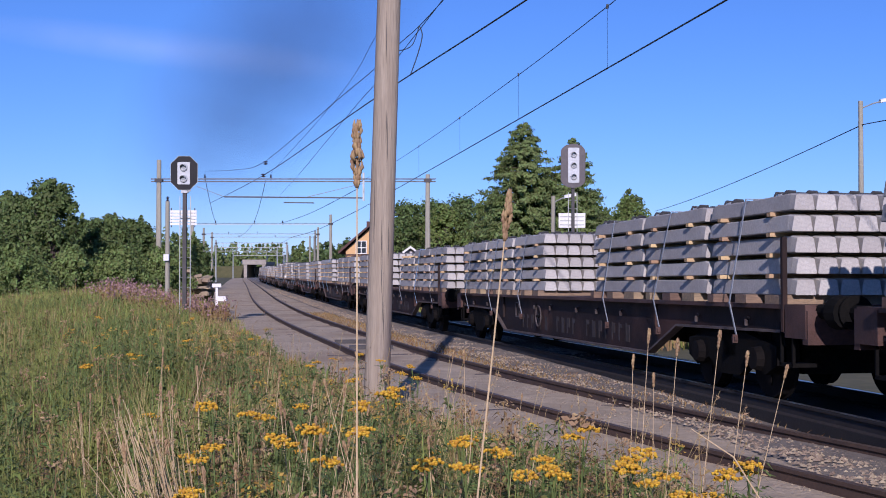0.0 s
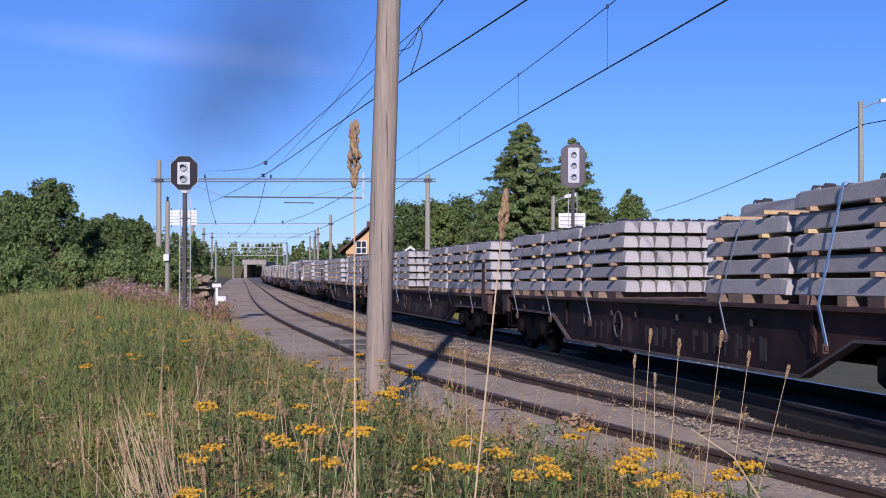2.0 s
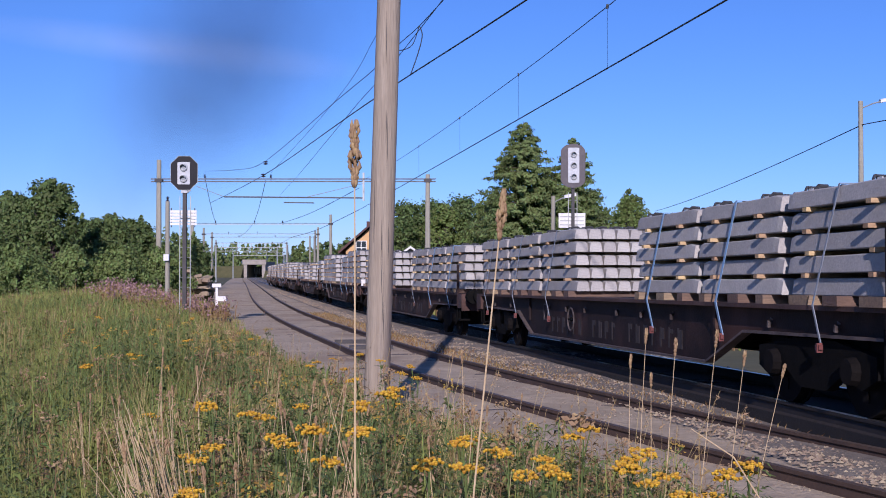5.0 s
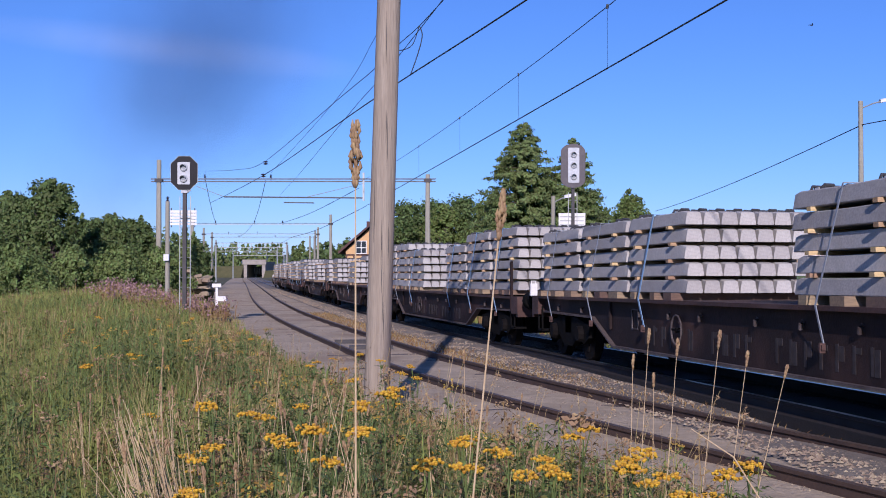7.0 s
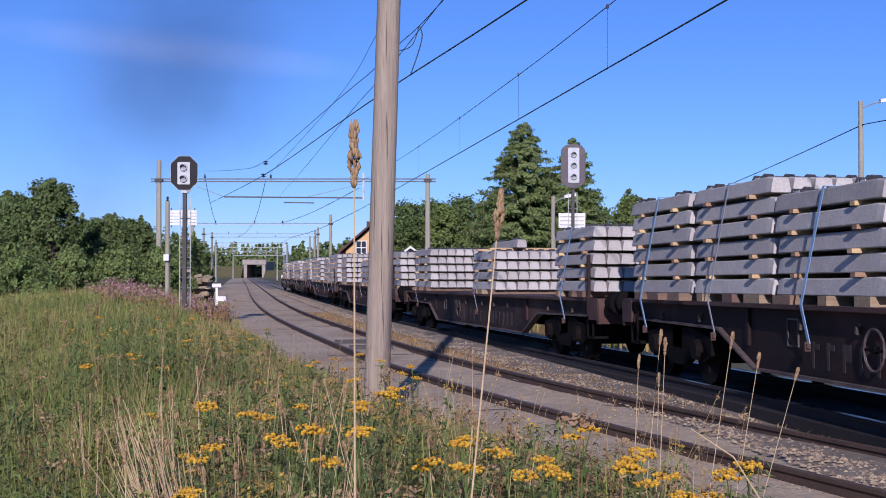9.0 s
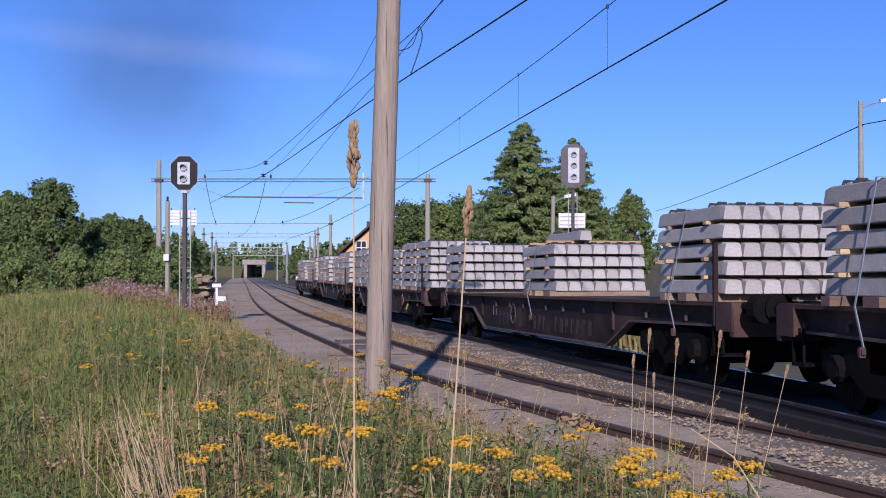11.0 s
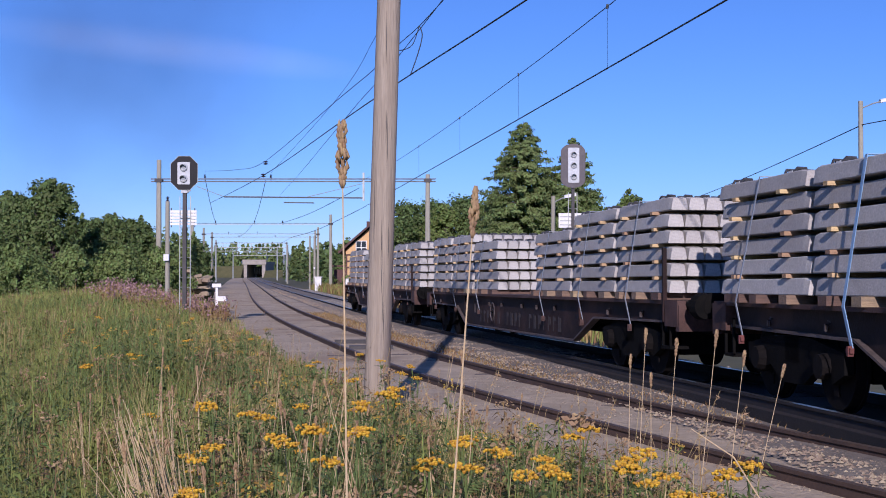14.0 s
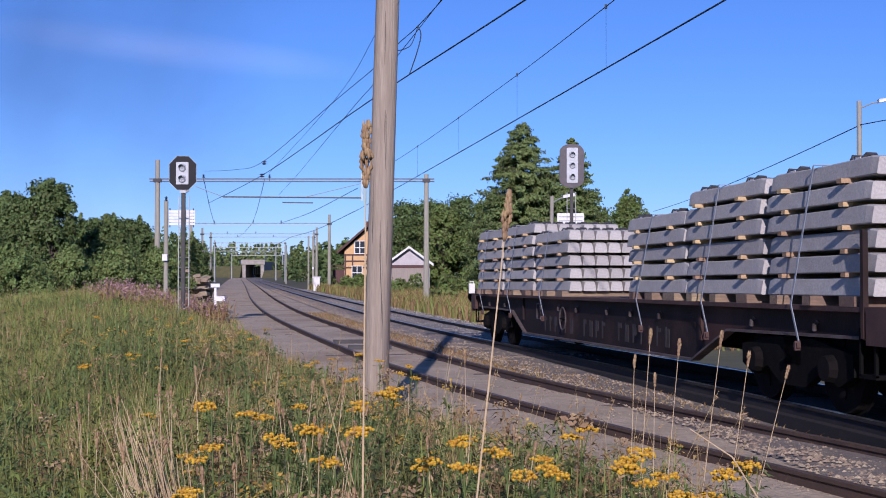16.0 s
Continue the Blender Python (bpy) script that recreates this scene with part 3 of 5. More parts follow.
part("lens", Shape().tube([(0, 0.036, 0.13), (0, 0.05, 0.13)], 0.05, 12), RED_PAINT, tail, "red lens")
TRAVEL.append((tail, 9, 9.8, DECK, -0.97))
TRAVEL.append((copy_thing(tail, pose(0, 0, 0)), 3, 9.86, DECK, -0.98))


# ---- poles, signals and overhead line ----
def wooden_pole():
    p = thing("wooden_pole", "thick weathered wooden line pole with long drying cracks", "pole")
    part("shaft", Shape().tube([(-0.79, 15, -0.3), (-0.785, 15, 0), (-0.76, 15, 0.85), (-0.7, 15, 2.9), (-0.64, 15, 4.85), (-0.52, 15, 8.9)], [0.155, 0.153, 0.149, 0.145, 0.139, 0.125], 28), POLE_WOOD, p, smooth=True)
    part("crossarm", Shape().box(-1.3, 0.3, 14.82, 14.93, 8.3, 8.42), POLE_WOOD, p)
    for x in (-1.2, 0.2):
        part("insulator", Shape().tube([(x, 14.88, 8.42), (x, 14.88, 8.5), (x, 14.88, 8.56)], [0.02, 0.05, 0.035], 10), INSULATOR, p)
    rng = random.Random(3)
    for i in range(9):
        z = rng.uniform(0.8, 4.7)
        x = -0.785 + 0.03 * z + rng.uniform(-0.09, 0.09)
        y = 15 - math.sqrt(max(0.146 ** 2 - (x + 0.785 - 0.03 * z) ** 2, 0)) - 0.002
        part("drying_crack", Shape().tube([(x, y, z), (x + 0.004, y, z + 0.2), (x + 0.01, y, z + rng.uniform(0.35, 0.8))], [0.001, 0.005, 0.001], 5), DARK_STEEL, p, "dark drying crack")


wooden_pole()


def ladder_mast(parent, x, y, z0, z1):
    part("mast", Shape().box(x - 0.06, x + 0.06, y - 0.06, y + 0.06, z0, z1), DARK_STEEL, parent)
    for o in (-0.17, 0.17):
        part("ladder_rail", Shape().box(x + o - 0.012, x + o + 0.012, y + 0.07, y + 0.09, z0 + 0.2, z1 - 0.4), MAST_STEEL, parent)
    n = int((z1 - z0 - 0.7) / 0.32)
    for i in range(n):
        z = z0 + 0.4 + i * 0.32
        part("ladder_rung", Shape().tube([(x - 0.17, y + 0.08, z), (x + 0.17, y + 0.08, z)], 0.012, 5), MAST_STEEL, parent)


def plate(x, y, z, w, h, cut, t=0.04):
    """An upright board with cut corners."""
    c = [(-w / 2 + cut, -h / 2), (w / 2 - cut, -h / 2), (w / 2, -h / 2 + cut), (w / 2, h / 2 - cut), (w / 2 - cut, h / 2), (-w / 2 + cut, h / 2), (-w / 2, h / 2 - cut), (-w / 2, -h / 2 + cut)]
    return Shape().loft([[(x + a, y + t, z + b) for a, b in c], [(x + a, y, z + b) for a, b in c]])


def lens_unit(parent, x, y, z, r):
    part("lens_ring", Shape().tube([(x, y, z), (x, y - 0.05, z), (x, y - 0.07, z)], [r * 2.0, r * 1.9, r * 1.5], 18), SIGNAL_FACE, parent)
    hood = Shape()
    arc = [math.radians(d) for d in range(-10, 191, 20)]
    hood.loft([[(x + math.cos(a) * r * k, y - d, z + math.sin(a) * r * k) for a in arc] + [(x + math.cos(a) * r * (k - 0.12), y - d, z + math.sin(a) * r * (k - 0.12)) for a in arc[::-1]] for d, k in ((0.07, 1.5), (0.24, 1.35))])
    part("lens_hood", hood, MAST_STEEL, parent, "short grey sun hood")
    part("lens", Shape().tube([(x, y - 0.071, z), (x, y - 0.085, z)], r, 14), LENS_GREY, parent, "unlit grey lens")


def left_signal():
    s = thing("railway_signal", "two-lens light signal with black octagonal backboard on a lattice mast", "railway signal")
    x, y = -8.33, 41
    ladder_mast(s, x, y, -0.2, 4.5)
    part("backboard", plate(x, y - 0.12, 4.84, 0.86, 1.08, 0.25), SIGNAL_BLACK, s, "black octagonal backboard")
    part("rim", plate(x, y - 0.117, 4.84, 0.88, 1.1, 0.255, 0.02), MAST_STEEL, s, "pale rim of the backboard")
    part("face_plate", plate(x - 0.01, y - 0.15, 4.83, 0.4, 0.72, 0.02, 0.03), SIGNAL_FACE, s, "pale grey lamp housing")
    for dz in (-0.17, 0.19):
        lens_unit(s, x - 0.01, y - 0.15, 4.83 + dz, 0.065)
    part("lamp_bracket", Shape().tube([(x, y, 4.2), (x + 0.2, y - 0.1, 4.28)], 0.03, 6).box(x - 0.1, x + 0.1, y - 0.1, y + 0.1, 4.2, 4.34), SIGNAL_FACE, s)
    for i in range(5):
        part("board_slat", Shape().box(x - 0.5, x + 0.36, y + 0.12, y + 0.14, 3.17 + i * 0.1, 3.25 + i * 0.1), WHITE_PAINT, s, "white slat of the signal's number board")
    for dx in (-0.48, 0.28):
        part("board_frame", Shape().box(x + dx, x + dx + 0.03, y + 0.145, y + 0.17, 3.1, 3.72), DARK_STEEL, s)


def right_signal():
    s = thing("railway_signal", "tall three-lens light signal with grey rounded backboard beyond the track", "railway signal")
    x, y = 5.11, 50
    ladder_mast(s, x, y, -0.4, 5.2)
    c = []
    for k in range(24):
        a = 2 * math.pi * k / 24
        c.append((0.49 * math.cos(a), math.copysign(0.53, math.sin(a + 0.001)) + 0.34 * math.sin(a)))
    part("backboard", Shape().loft([[(x + a, y - 0.08, 5.83 + b) for a, b in c], [(x + a, y - 0.12, 5.83 + b) for a, b in c]]), SIGNAL_GREY, s, "grey rounded backboard")
    part("face_plate", plate(x + 0.02, y - 0.15, 5.85, 0.44, 1.38, 0.03, 0.03), SIGNAL_FACE, s, "pale grey lamp housing")
    for dz in (-0.45, 0.0, 0.42):
        lens_unit(s, x + 0.02, y - 0.15, 5.85 + dz, 0.065)
    part("number_board", Shape().box(x - 0.55, x + 0.5, y + 0.12, y + 0.15, 3.4, 3.98), WHITE_PAINT, s, "white number board on two posts")
    for i in range(3):
        part("board_bar", Shape().box(x - 0.5, x + 0.45, y + 0.11, y + 0.116, 3.5 + i * 0.16, 3.54 + i * 0.16), MAST_STEEL, s, "grey bar across the board")


left_signal()
right_signal()


def street_lamp(x, y, z, reach, label):
    s = thing("street_lamp", label, "street lamp")
    part("post", Shape().tube([(x, y, -0.4), (x, y, z)], [0.12, 0.09], 10), MAST_WOOD, s)
    part("arm", Shape().tube([(x, y, z - 0.3), (x + reach * 0.6, y - 0.2, z - 0.12), (x + reach, y - 0.3, z - 0.05)], 0.03, 6), MAST_STEEL, s)
    part("lamp_head", Shape().loft([[(x + reach - 0.1 + k, y - 0.3 + a * 0.13, z - 0.05 + b * 0.07 + k * 0.2) for a, b in ((-1, -1), (1, -1), (1, 0.4), (0.5, 1), (-0.5, 1), (-1, 0.4))] for k in (0, 0.5)]), WHITE_PAINT, s, "white lamp head")


street_lamp(4.77, 55, 4.95, 0.55, "small street lamp on a short post by the road")
street_lamp(16.45, 50, 8.4, 0.75, "tall wooden lamp post with a white lamp head")


def insulator_stack(sh, x, y, z, n=3, r=0.09):
    for i in range(n):
        sh.tube([(x, y, z + i * 0.08), (x, y, z + i * 0.08 + 0.035), (x, y, z + i * 0.08 + 0.07)], [0.03, r, 0.03], 8)


def gantry(y, xl, xr, zl, zr, zb, material, label, truss=False, ins=()):
    g = thing("overhead_gantry", label, "overhead line gantry", "gantries of the overhead line")
    for x, z in ((xl, zl), (xr, zr)):
        part("mast", Shape().tube([(x, y, -0.5), (x, y, z)], [0.2, 0.14], 10), material, g)
        part("mast_band", Shape().box(x - 0.24, x + 0.24, y - 0.2, y + 0.2, zb - 0.1, zb + 0.12), DARK_STEEL, g)
    thick, over = (0.07, 0.5) if y < 100 else (0.05, 0.2)
    part("beam", Shape().box(xl - over, xr + over, y - 0.08, y - 0.02, zb + 0.06, zb + 0.06 + thick), BEAM_STEEL, g)
    part("beam", Shape().box(xl - over, xr + over, y + 0.02, y + 0.08, zb - 0.02 - thick, zb - 0.02), BEAM_STEEL if y < 100 else MAST_STEEL, g)
    if truss:
        part("beam", Shape().box(xl, xr, y - 0.04, y + 0.04, zb - 1.0, zb - 0.88), MAST_STEEL, g)
        k = 0
        for x in np.arange(xl + 1.5, xr - 1, 3.0):
            part("strut", Shape().box(x - 0.06, x + 0.06, y - 0.04, y + 0.04, zb - 0.9, zb - 0.02), MAST_STEEL, g)
    for x in ins:
        sh = Shape()
        insulator_stack(sh, x, y, zb + 0.15)
        sh.tube([(x, y, zb - 0.02), (x, y, zb + 0.15)], 0.02, 5)
        part("insulator", sh, INSULATOR, g, "dark stacked insulator")
    return g


g1 = gantry(79, -17.66, -0.95, 8.65, 7.75, 7.36, MAST_WOOD, "wooden overhead line gantry with a thin steel beam", ins=(-14.8, -10.7))
part("lower_tube", Shape().tube([(-13.6, 79, 6.35), (-4.9, 79, 6.28)], 0.05, 6), BEAM_STEEL, g1)
part("brace", Shape().tube([(-15.3, 79, 7.0), (-13.6, 79, 6.35)], 0.02, 5), MAST_STEEL, g1)
part("brace", Shape().tube([(-8.6, 79, 6.3), (-4.9, 79, 7.2)], 0.02, 5), MAST_STEEL, g1)
part("hanger", Shape().box(-5.0, -4.88, 78.95, 79.05, 6.1, 7.85), MAST_STEEL, g1)
part("lower_tube", Shape().tube([(-9.9, 79, 6.0), (-8.0, 79, 5.97)], 0.04, 6), BEAM_STEEL, g1)
g2 = gantry(137, -27.0, -12.1, 8.1, 7.9, 6.87, MAST_WOOD, "wooden overhead line gantry farther along the track", ins=(-24.5, -20.3, -17.3))
gantry(178, -33.5, -17.5, 7.9, 8.0, 7.0, MAST_WOOD, "wooden overhead line gantry by the station", ins=(-30, -26))
gantry(212, -38.5, -21.3, 8.4, 8.6, 7.5, MAST_WOOD, "wooden overhead line gantry by the station", ins=(-34, -28))
gantry(270, -48.2, -33.2, 8.6, 8.2, 7.9, MAST_STEEL, "steel lattice overhead line gantry", True)
gantry(330, -64, -43, 8.6, 8.6, 8.2, MAST_STEEL, "steel lattice overhead line gantry", True)
gantry(400, -66, -50, 8.6, 8.6, 8.0, MAST_STEEL, "steel lattice overhead line gantry", True)


def lone_mast(x, y, z, r, label, box=False, ball=False):
    m = thing("wooden_mast", label, "mast")
    part("shaft", Shape().tube([(x, y, -0.5), (x, y, z)], [r * 1.2, r], 10), MAST_WOOD, m)
    if box:
        part("white_box", Shape().box(x - 0.12, x + 0.12, y - 0.3, y - 0.15, 2.2, 2.5), WHITE_PAINT, m, "white cabinet")
    if ball:
        sh = Shape()
        insulator_stack(sh, x, y, z)
        part("insulator", sh, INSULATOR, m)


lone_mast(-13.0, 60, 5.0, 0.1, "slim wooden mast with a white box", True, True)
lone_mast(-20.2, 200, 7.4, 0.16, "wooden mast beside the main track", True)
lone_mast(-27.5, 225, 6.6, 0.14, "wooden mast beside the main track")
lone_mast(-15.7, 150, 6.0, 0.1, "slim wooden mast near the station")


def wire(name, pts, label, r=0.012):
    """A wire drawn smoothly through points, with its clamps."""
    cu = bpy.data.curves.new(name, "CURVE")
    cu.dimensions, cu.bevel_depth, cu.bevel_resolution = "3D", r, 1
    sp = cu.splines.new("POLY")
    P = [Vector(p) for p in pts]
    out = []
    for i in range(len(P) - 1):
        a, b, c, d = P[max(i - 1, 0)], P[i], P[i + 1], P[min(i + 2, len(P) - 1)]
        for k in range(8):
            t = k / 8
            out.append(0.5 * ((2 * b) + (c - a) * t + (2 * a - 5 * b + 4 * c - d) * t * t + (3 * b - a - 3 * c + d) * t ** 3))
    out.append(P[-1])
    sp.points.add(len(out) - 1)
    for q, p in zip(sp.points, out):
        q.co = (*p, 1)
    cu.materials.append(WIRE)
    ob = new(name, cu)
    return tagged(ob, label, "wire")


def main_x(y):
    return 4.02 - 0.1513 * (y - 18)


wire("contact_wire", [(main_x(-25), -25, 5.5), (main_x(18), 18, 5.5), (main_x(49), 49, 5.5), (-5.2, 79, 5.55)], "dark overhead contact wire above the main track", 0.014)
mess = lambda y: 6.62 + 0.00035 * (y - 36) ** 2
carrier = wire("carrier_wire", [(main_x(y), y, mess(y)) for y in (-25, 0, 24, 36, 50, 65, 79)], "thin dark carrier wire above the main track", 0.009)
for y in (17, 24, 32, 41, 51, 62):
    part("dropper", Shape().tube([(main_x(y), y, 5.5), (main_x(y), y, mess(y))], 0.0028, 4), WIRE, carrier)
    part("clamp", Shape().box(main_x(y) - 0.02, main_x(y) + 0.02, y - 0.03, y + 0.03, mess(y) - 0.04, mess(y) + 0.04), WIRE, carrier)
wire("contact_wire", [(6.4, -2, 5.5), (1.18, 18, 5.5), (-1.65, 28.7, 5.5), (-7.2, 50.9, 5.53), (-14.5, 79, 5.95)], "dark overhead contact wire above the siding", 0.013)
wire("carrier_wire", [(3.3, 10, 7.6), (0.0, 23.6, 6.7), (-0.93, 27, 6.5), (-1.6, 29.2, 6.3), (-2.8, 33.6, 6.2), (-7.0, 49.6, 5.95), (-9.3, 57, 6.25), (-14.8, 79, 7.95)], "thin dark carrier wire above the siding", 0.009)
wire("carrier_wire", [(0.0, 23.6, 6.72), (-1.02, 29.2, 6.62), (-1.91, 34.1, 6.6), (-2.9, 39.5, 6.6), (-7.1, 62.5, 6.45), (-10.1, 79, 6.5)], "thin dark tie wire running to the gantry", 0.009)
wire("carrier_wire", [(2.0, 14, 8.4), (-1.1, 29.5, 8.1), (-1.85, 34.4, 8.0), (-3.84, 45, 7.7), (-10.7, 79, 7.85)], "thin dark feeder wire running down to the gantry", 0.008)
wire("jumper_cable", [(-0.466, 25, 6.5), (-0.41, 25, 6.3), (-0.5, 25, 5.93), (-0.644, 25, 5.52)], "slack dark jumper cable between two wires", 0.012)
wire("jumper_cable", [(-0.466, 25, 6.5), (-0.6, 25, 6.13), (-0.8, 25, 6.02), (-0.95, 26, 6.2)], "slack dark jumper cable between two wires", 0.009)
for a, b in (((-5.2, 79, 5.55), (-16.2, 137, 5.5)), ((-11.0, 79, 7.45), (-20.3, 137, 7.2)), ((-5.2, 79, 6.9), (-17.3, 137, 7.0)), ((-16.2, 137, 5.5), (-30, 212, 5.5)), ((-20.3, 137, 7.1), (-34, 212, 7.6)), ((-14.8, 79, 7.5), (-24.5, 137, 7.0))):
    mid = tuple((p + q) / 2 - (0.25 if i == 2 else 0) for i, (p, q) in enumerate(zip(a, b)))
    wire("overhead_wire", [a, mid, b], "far dark overhead line wire", 0.02)
wire("telephone_wire", [(24, 20, 7.6), (20.2, 35, 7.35), (16.45, 50, 7.45)], "sagging dark telephone wire on the lamp posts", 0.02)
wire("telephone_wire", [(16.45 + 3.55 * i / 8, 50 + 70 * i / 8, 7.43 - 1.1 * i / 8 * (1 - i / 8)) for i in range(9)], "sagging dark telephone wire on the lamp posts", 0.02)
for z in (5.8, 6.1):
    ball = Shape()
    insulator_stack(ball, -6.8 if z < 6 else -7.2, 48.7 if z < 6 else 50.9, 5.77 if z < 6 else 5.45, 2, 0.11)
    part("line_insulator", ball, INSULATOR, g1, "dark round insulator strung on a wire")


# ---- buildings, bridge, fields and hills ----
def house():
    h = thing("station_house", "ochre timbered station house with a red-brown tiled roof", "house")
    x0, x1, y0, y1, ze, xr, zr = -10.7, -4.9, 140, 150, 4.1, -7.8, 7.0
    part("wall", Shape().loft([[(x0, y, -0.4), (x1, y, -0.4), (x1, y, ze), (xr, y, zr - 0.25), (x0, y, ze)] for y in (y0, y1)]), HOUSE_YELLOW, h)
    for x, s in ((x0 - 0.75, 1), (x1 + 0.75, -1)):
        part("roof", Shape().loft([[(x, y, ze - 0.35), (xr, y, zr), (xr, y, zr + 0.18), (x - s * 0.05, y, ze - 0.15)][::s] for y in (y0 - 0.8, y1 + 0.8)]), ROOF_TILE, h)
        part("bargeboard", Shape().loft([[(x, y, ze - 0.42), (xr, y, zr - 0.08), (xr, y, zr + 0.16), (x, y, ze - 0.16)][::s] for y in (y0 - 0.88, y0 - 0.81)]), HOUSE_BROWN, h)
    part("chimney", Shape().box(-8.6, -8.1, 143, 143.6, 6.0, 7.4), ROOF_TILE, h)
    for z in (2.2, 2.9, 3.6):
        part("timber_rail", Shape().box(x0 - 0.02, x1 + 0.02, y0 - 0.06, y0 - 0.003, z - 0.08, z + 0.08), HOUSE_BROWN, h)
    for x in (x0 + 0.1, x0 + 0.9, -6.5, -5.4):
        part("timber_post", Shape().box(x - 0.08, x + 0.08, y0 - 0.05, y0 - 0.002, -0.2, 3.6), HOUSE_BROWN, h)
    for x, z in ((-9.0, 3.75), (-6.9, 3.75), (-9.3, 1.0), (-6.9, 1.0)):
        wd = part("window", Shape().box(x - 0.55, x + 0.55, y0 - 0.09, y0 - 0.065, z, z + 1.35), GLASS_DARK, h)
        fr = Shape()
        for a in (-0.6, -0.04, 0.52):
            fr.box(x + a, x + a + 0.08, y0 - 0.13, y0 - 0.092, z - 0.05, z + 1.4)
        for b in (-0.05, 0.6, 1.33):
            fr.box(x - 0.6, x + 0.6, y0 - 0.135, y0 - 0.131, z + b, z + b + 0.08)
        part("frame", fr, WHITE_PAINT, wd, "white window frame")
    part("porch_roof", Shape().box(-12.3, -10.72, 141, 144, 2.3, 2.45), ROOF_TILE, h)
    part("porch", Shape().box(-12.1, -10.72, 141.2, 143.8, -0.4, 2.0), HOUSE_BROWN, h)


def shed():
    h = thing("shed", "pale boarded shed with a low gable roof", "shed")
    x0, x1, y0, y1, ze, xr, zr = -4.55, -1.05, 110, 115, 2.5, -2.8, 3.8
    part("wall", Shape().loft([[(x0, y, -0.6), (x1, y, -0.6), (x1, y, ze), (xr, y, zr), (x0, y, ze)] for y in (y0, y1)]), SHED_WALL, h)
    for x, s in ((x0 - 0.35, 1), (x1 + 0.35, -1)):
        part("roof", Shape().loft([[(x, y, ze - 0.22), (xr, y, zr + 0.03), (xr, y, zr + 0.16), (x, y, ze - 0.08)][::s] for y in (y0 - 0.5, y1 + 0.4)]), SHED_ROOF, h)
        part("bargeboard", Shape().loft([[(x, y, ze - 0.3), (xr, y, zr - 0.06), (xr, y, zr + 0.14), (x, y, ze - 0.08)][::s] for y in (y0 - 0.56, y0 - 0.51)]), WHITE_PAINT, h, "pale bargeboard")
    part("lintel", Shape().box(x0 - 0.05, x1 + 0.05, y0 - 0.1, y0 - 0.003, 2.05, 2.3), HOUSE_BROWN, h, "dark beam over the door")
    part("door", Shape().box(x0 + 0.25, x1 - 0.25, y0 - 0.05, y0 - 0.004, -0.6, 2.04), mat("shed_door", (0.36, 0.3, 0.25), (0.28, 0.24, 0.2), 3, 0.8, stretch=(6, 1, 0.3)), h, "grey-brown boarded door")


def bridge():
    b = thing("road_bridge", "pale concrete road bridge over the tracks", "bridge")
    y = 520
    part("abutment", Shape().box(-81.5, -80.1, y, y + 26, -0.6, 5.0), BRIDGE_CONCRETE, b)
    part("abutment", Shape().box(-74.0, -72.6, y, y + 26, -0.6, 5.0), BRIDGE_CONCRETE, b)
    part("deck", Shape().box(-81.9, -72.2, y - 0.5, y + 26.5, 5.0, 6.2), BRIDGE_CONCRETE, b)
    part("parapet", Shape().box(-81.9, -72.2, y - 0.6, y - 0.3, 6.2, 7.0), BRIDGE_CONCRETE, b)
    for x0, x1 in ((-130, -81.55), (-72.55, -20)):
        part("embankment", Shape().loft([[(x, y - 7, -0.6), (x, y + 33, -0.6), (x, y + 26, z), (x, y, z)] for x, z in ((x0, 2.5), (x1, 4.6))[::1]]), SOIL, b, "grassed road embankment")


def parked_wagon():
    w = thing("parked_wagon", "dark closed goods wagon standing under the road bridge", "railway wagon")
    x, y = -77.0, 530
    part("body", Shape().loft([[(x - 1.5, yy, 1.0), (x + 1.5, yy, 1.0), (x + 1.5, yy, 3.7), (x + 0.9, yy, 4.15), (x - 0.9, yy, 4.15), (x - 1.5, yy, 3.7)] for yy in (y, y + 12)]), BRIDGE_DARK, w, "dark wagon body")
    for dx in (-1.35, -0.45, 0.45, 1.35):
        part("end_post", Shape().box(x + dx - 0.08, x + dx + 0.08, y - 0.12, y - 0.004, 1.0, 3.6), MAST_STEEL, w, "pale upright end post")
    for dx in (-0.88, 0.88):
        part("buffer", Shape().tube([(x + dx, y, 1.05), (x + dx, y - 0.6, 1.05)], [0.12, 0.23], 10), BOGIE, w)
    for yy in (y + 2.5, y + 9.5):
        part("wheelset", Shape().tube([(x - 0.85, yy, 0.46), (x - 0.7, yy, 0.46), (x + 0.7, yy, 0.46), (x + 0.85, yy, 0.46)], 0.46, 16), BOGIE, w)
    part("underframe", Shape().box(x - 1.3, x + 1.3, y, y + 12, 0.55, 0.995), BOGIE, w)


house()
shed()
bridge()
parked_wagon()

field = Shape().loft([[(x, 138, -1), (x, 300, -1), (x, 300, 5.3), (x, 262, 4.75), (x, 190, 2.9), (x, 138, 1.35)] for x in (33, 80, 300)])
thing("grain_field", "ripe golden grain field on a gentle slope", "field", kind="structure", mesh=field.mesh("grain_field", FIELD))
stripe = Shape().loft([[(x, 72, -1.2), (x, 137.9, -1.2), (x, 137.9, 1.3), (x, 100, 0.55), (x, 72, -0.4)] for x in (24, 80, 300)])
thing("grass_strip", "fresh green meadow strip before the grain field", "meadow", kind="structure", mesh=stripe.mesh("grass_strip", mat("meadow_green", (0.2, 0.25, 0.06), (0.15, 0.2, 0.045), 0.4, 0.9, bump=0.5)))


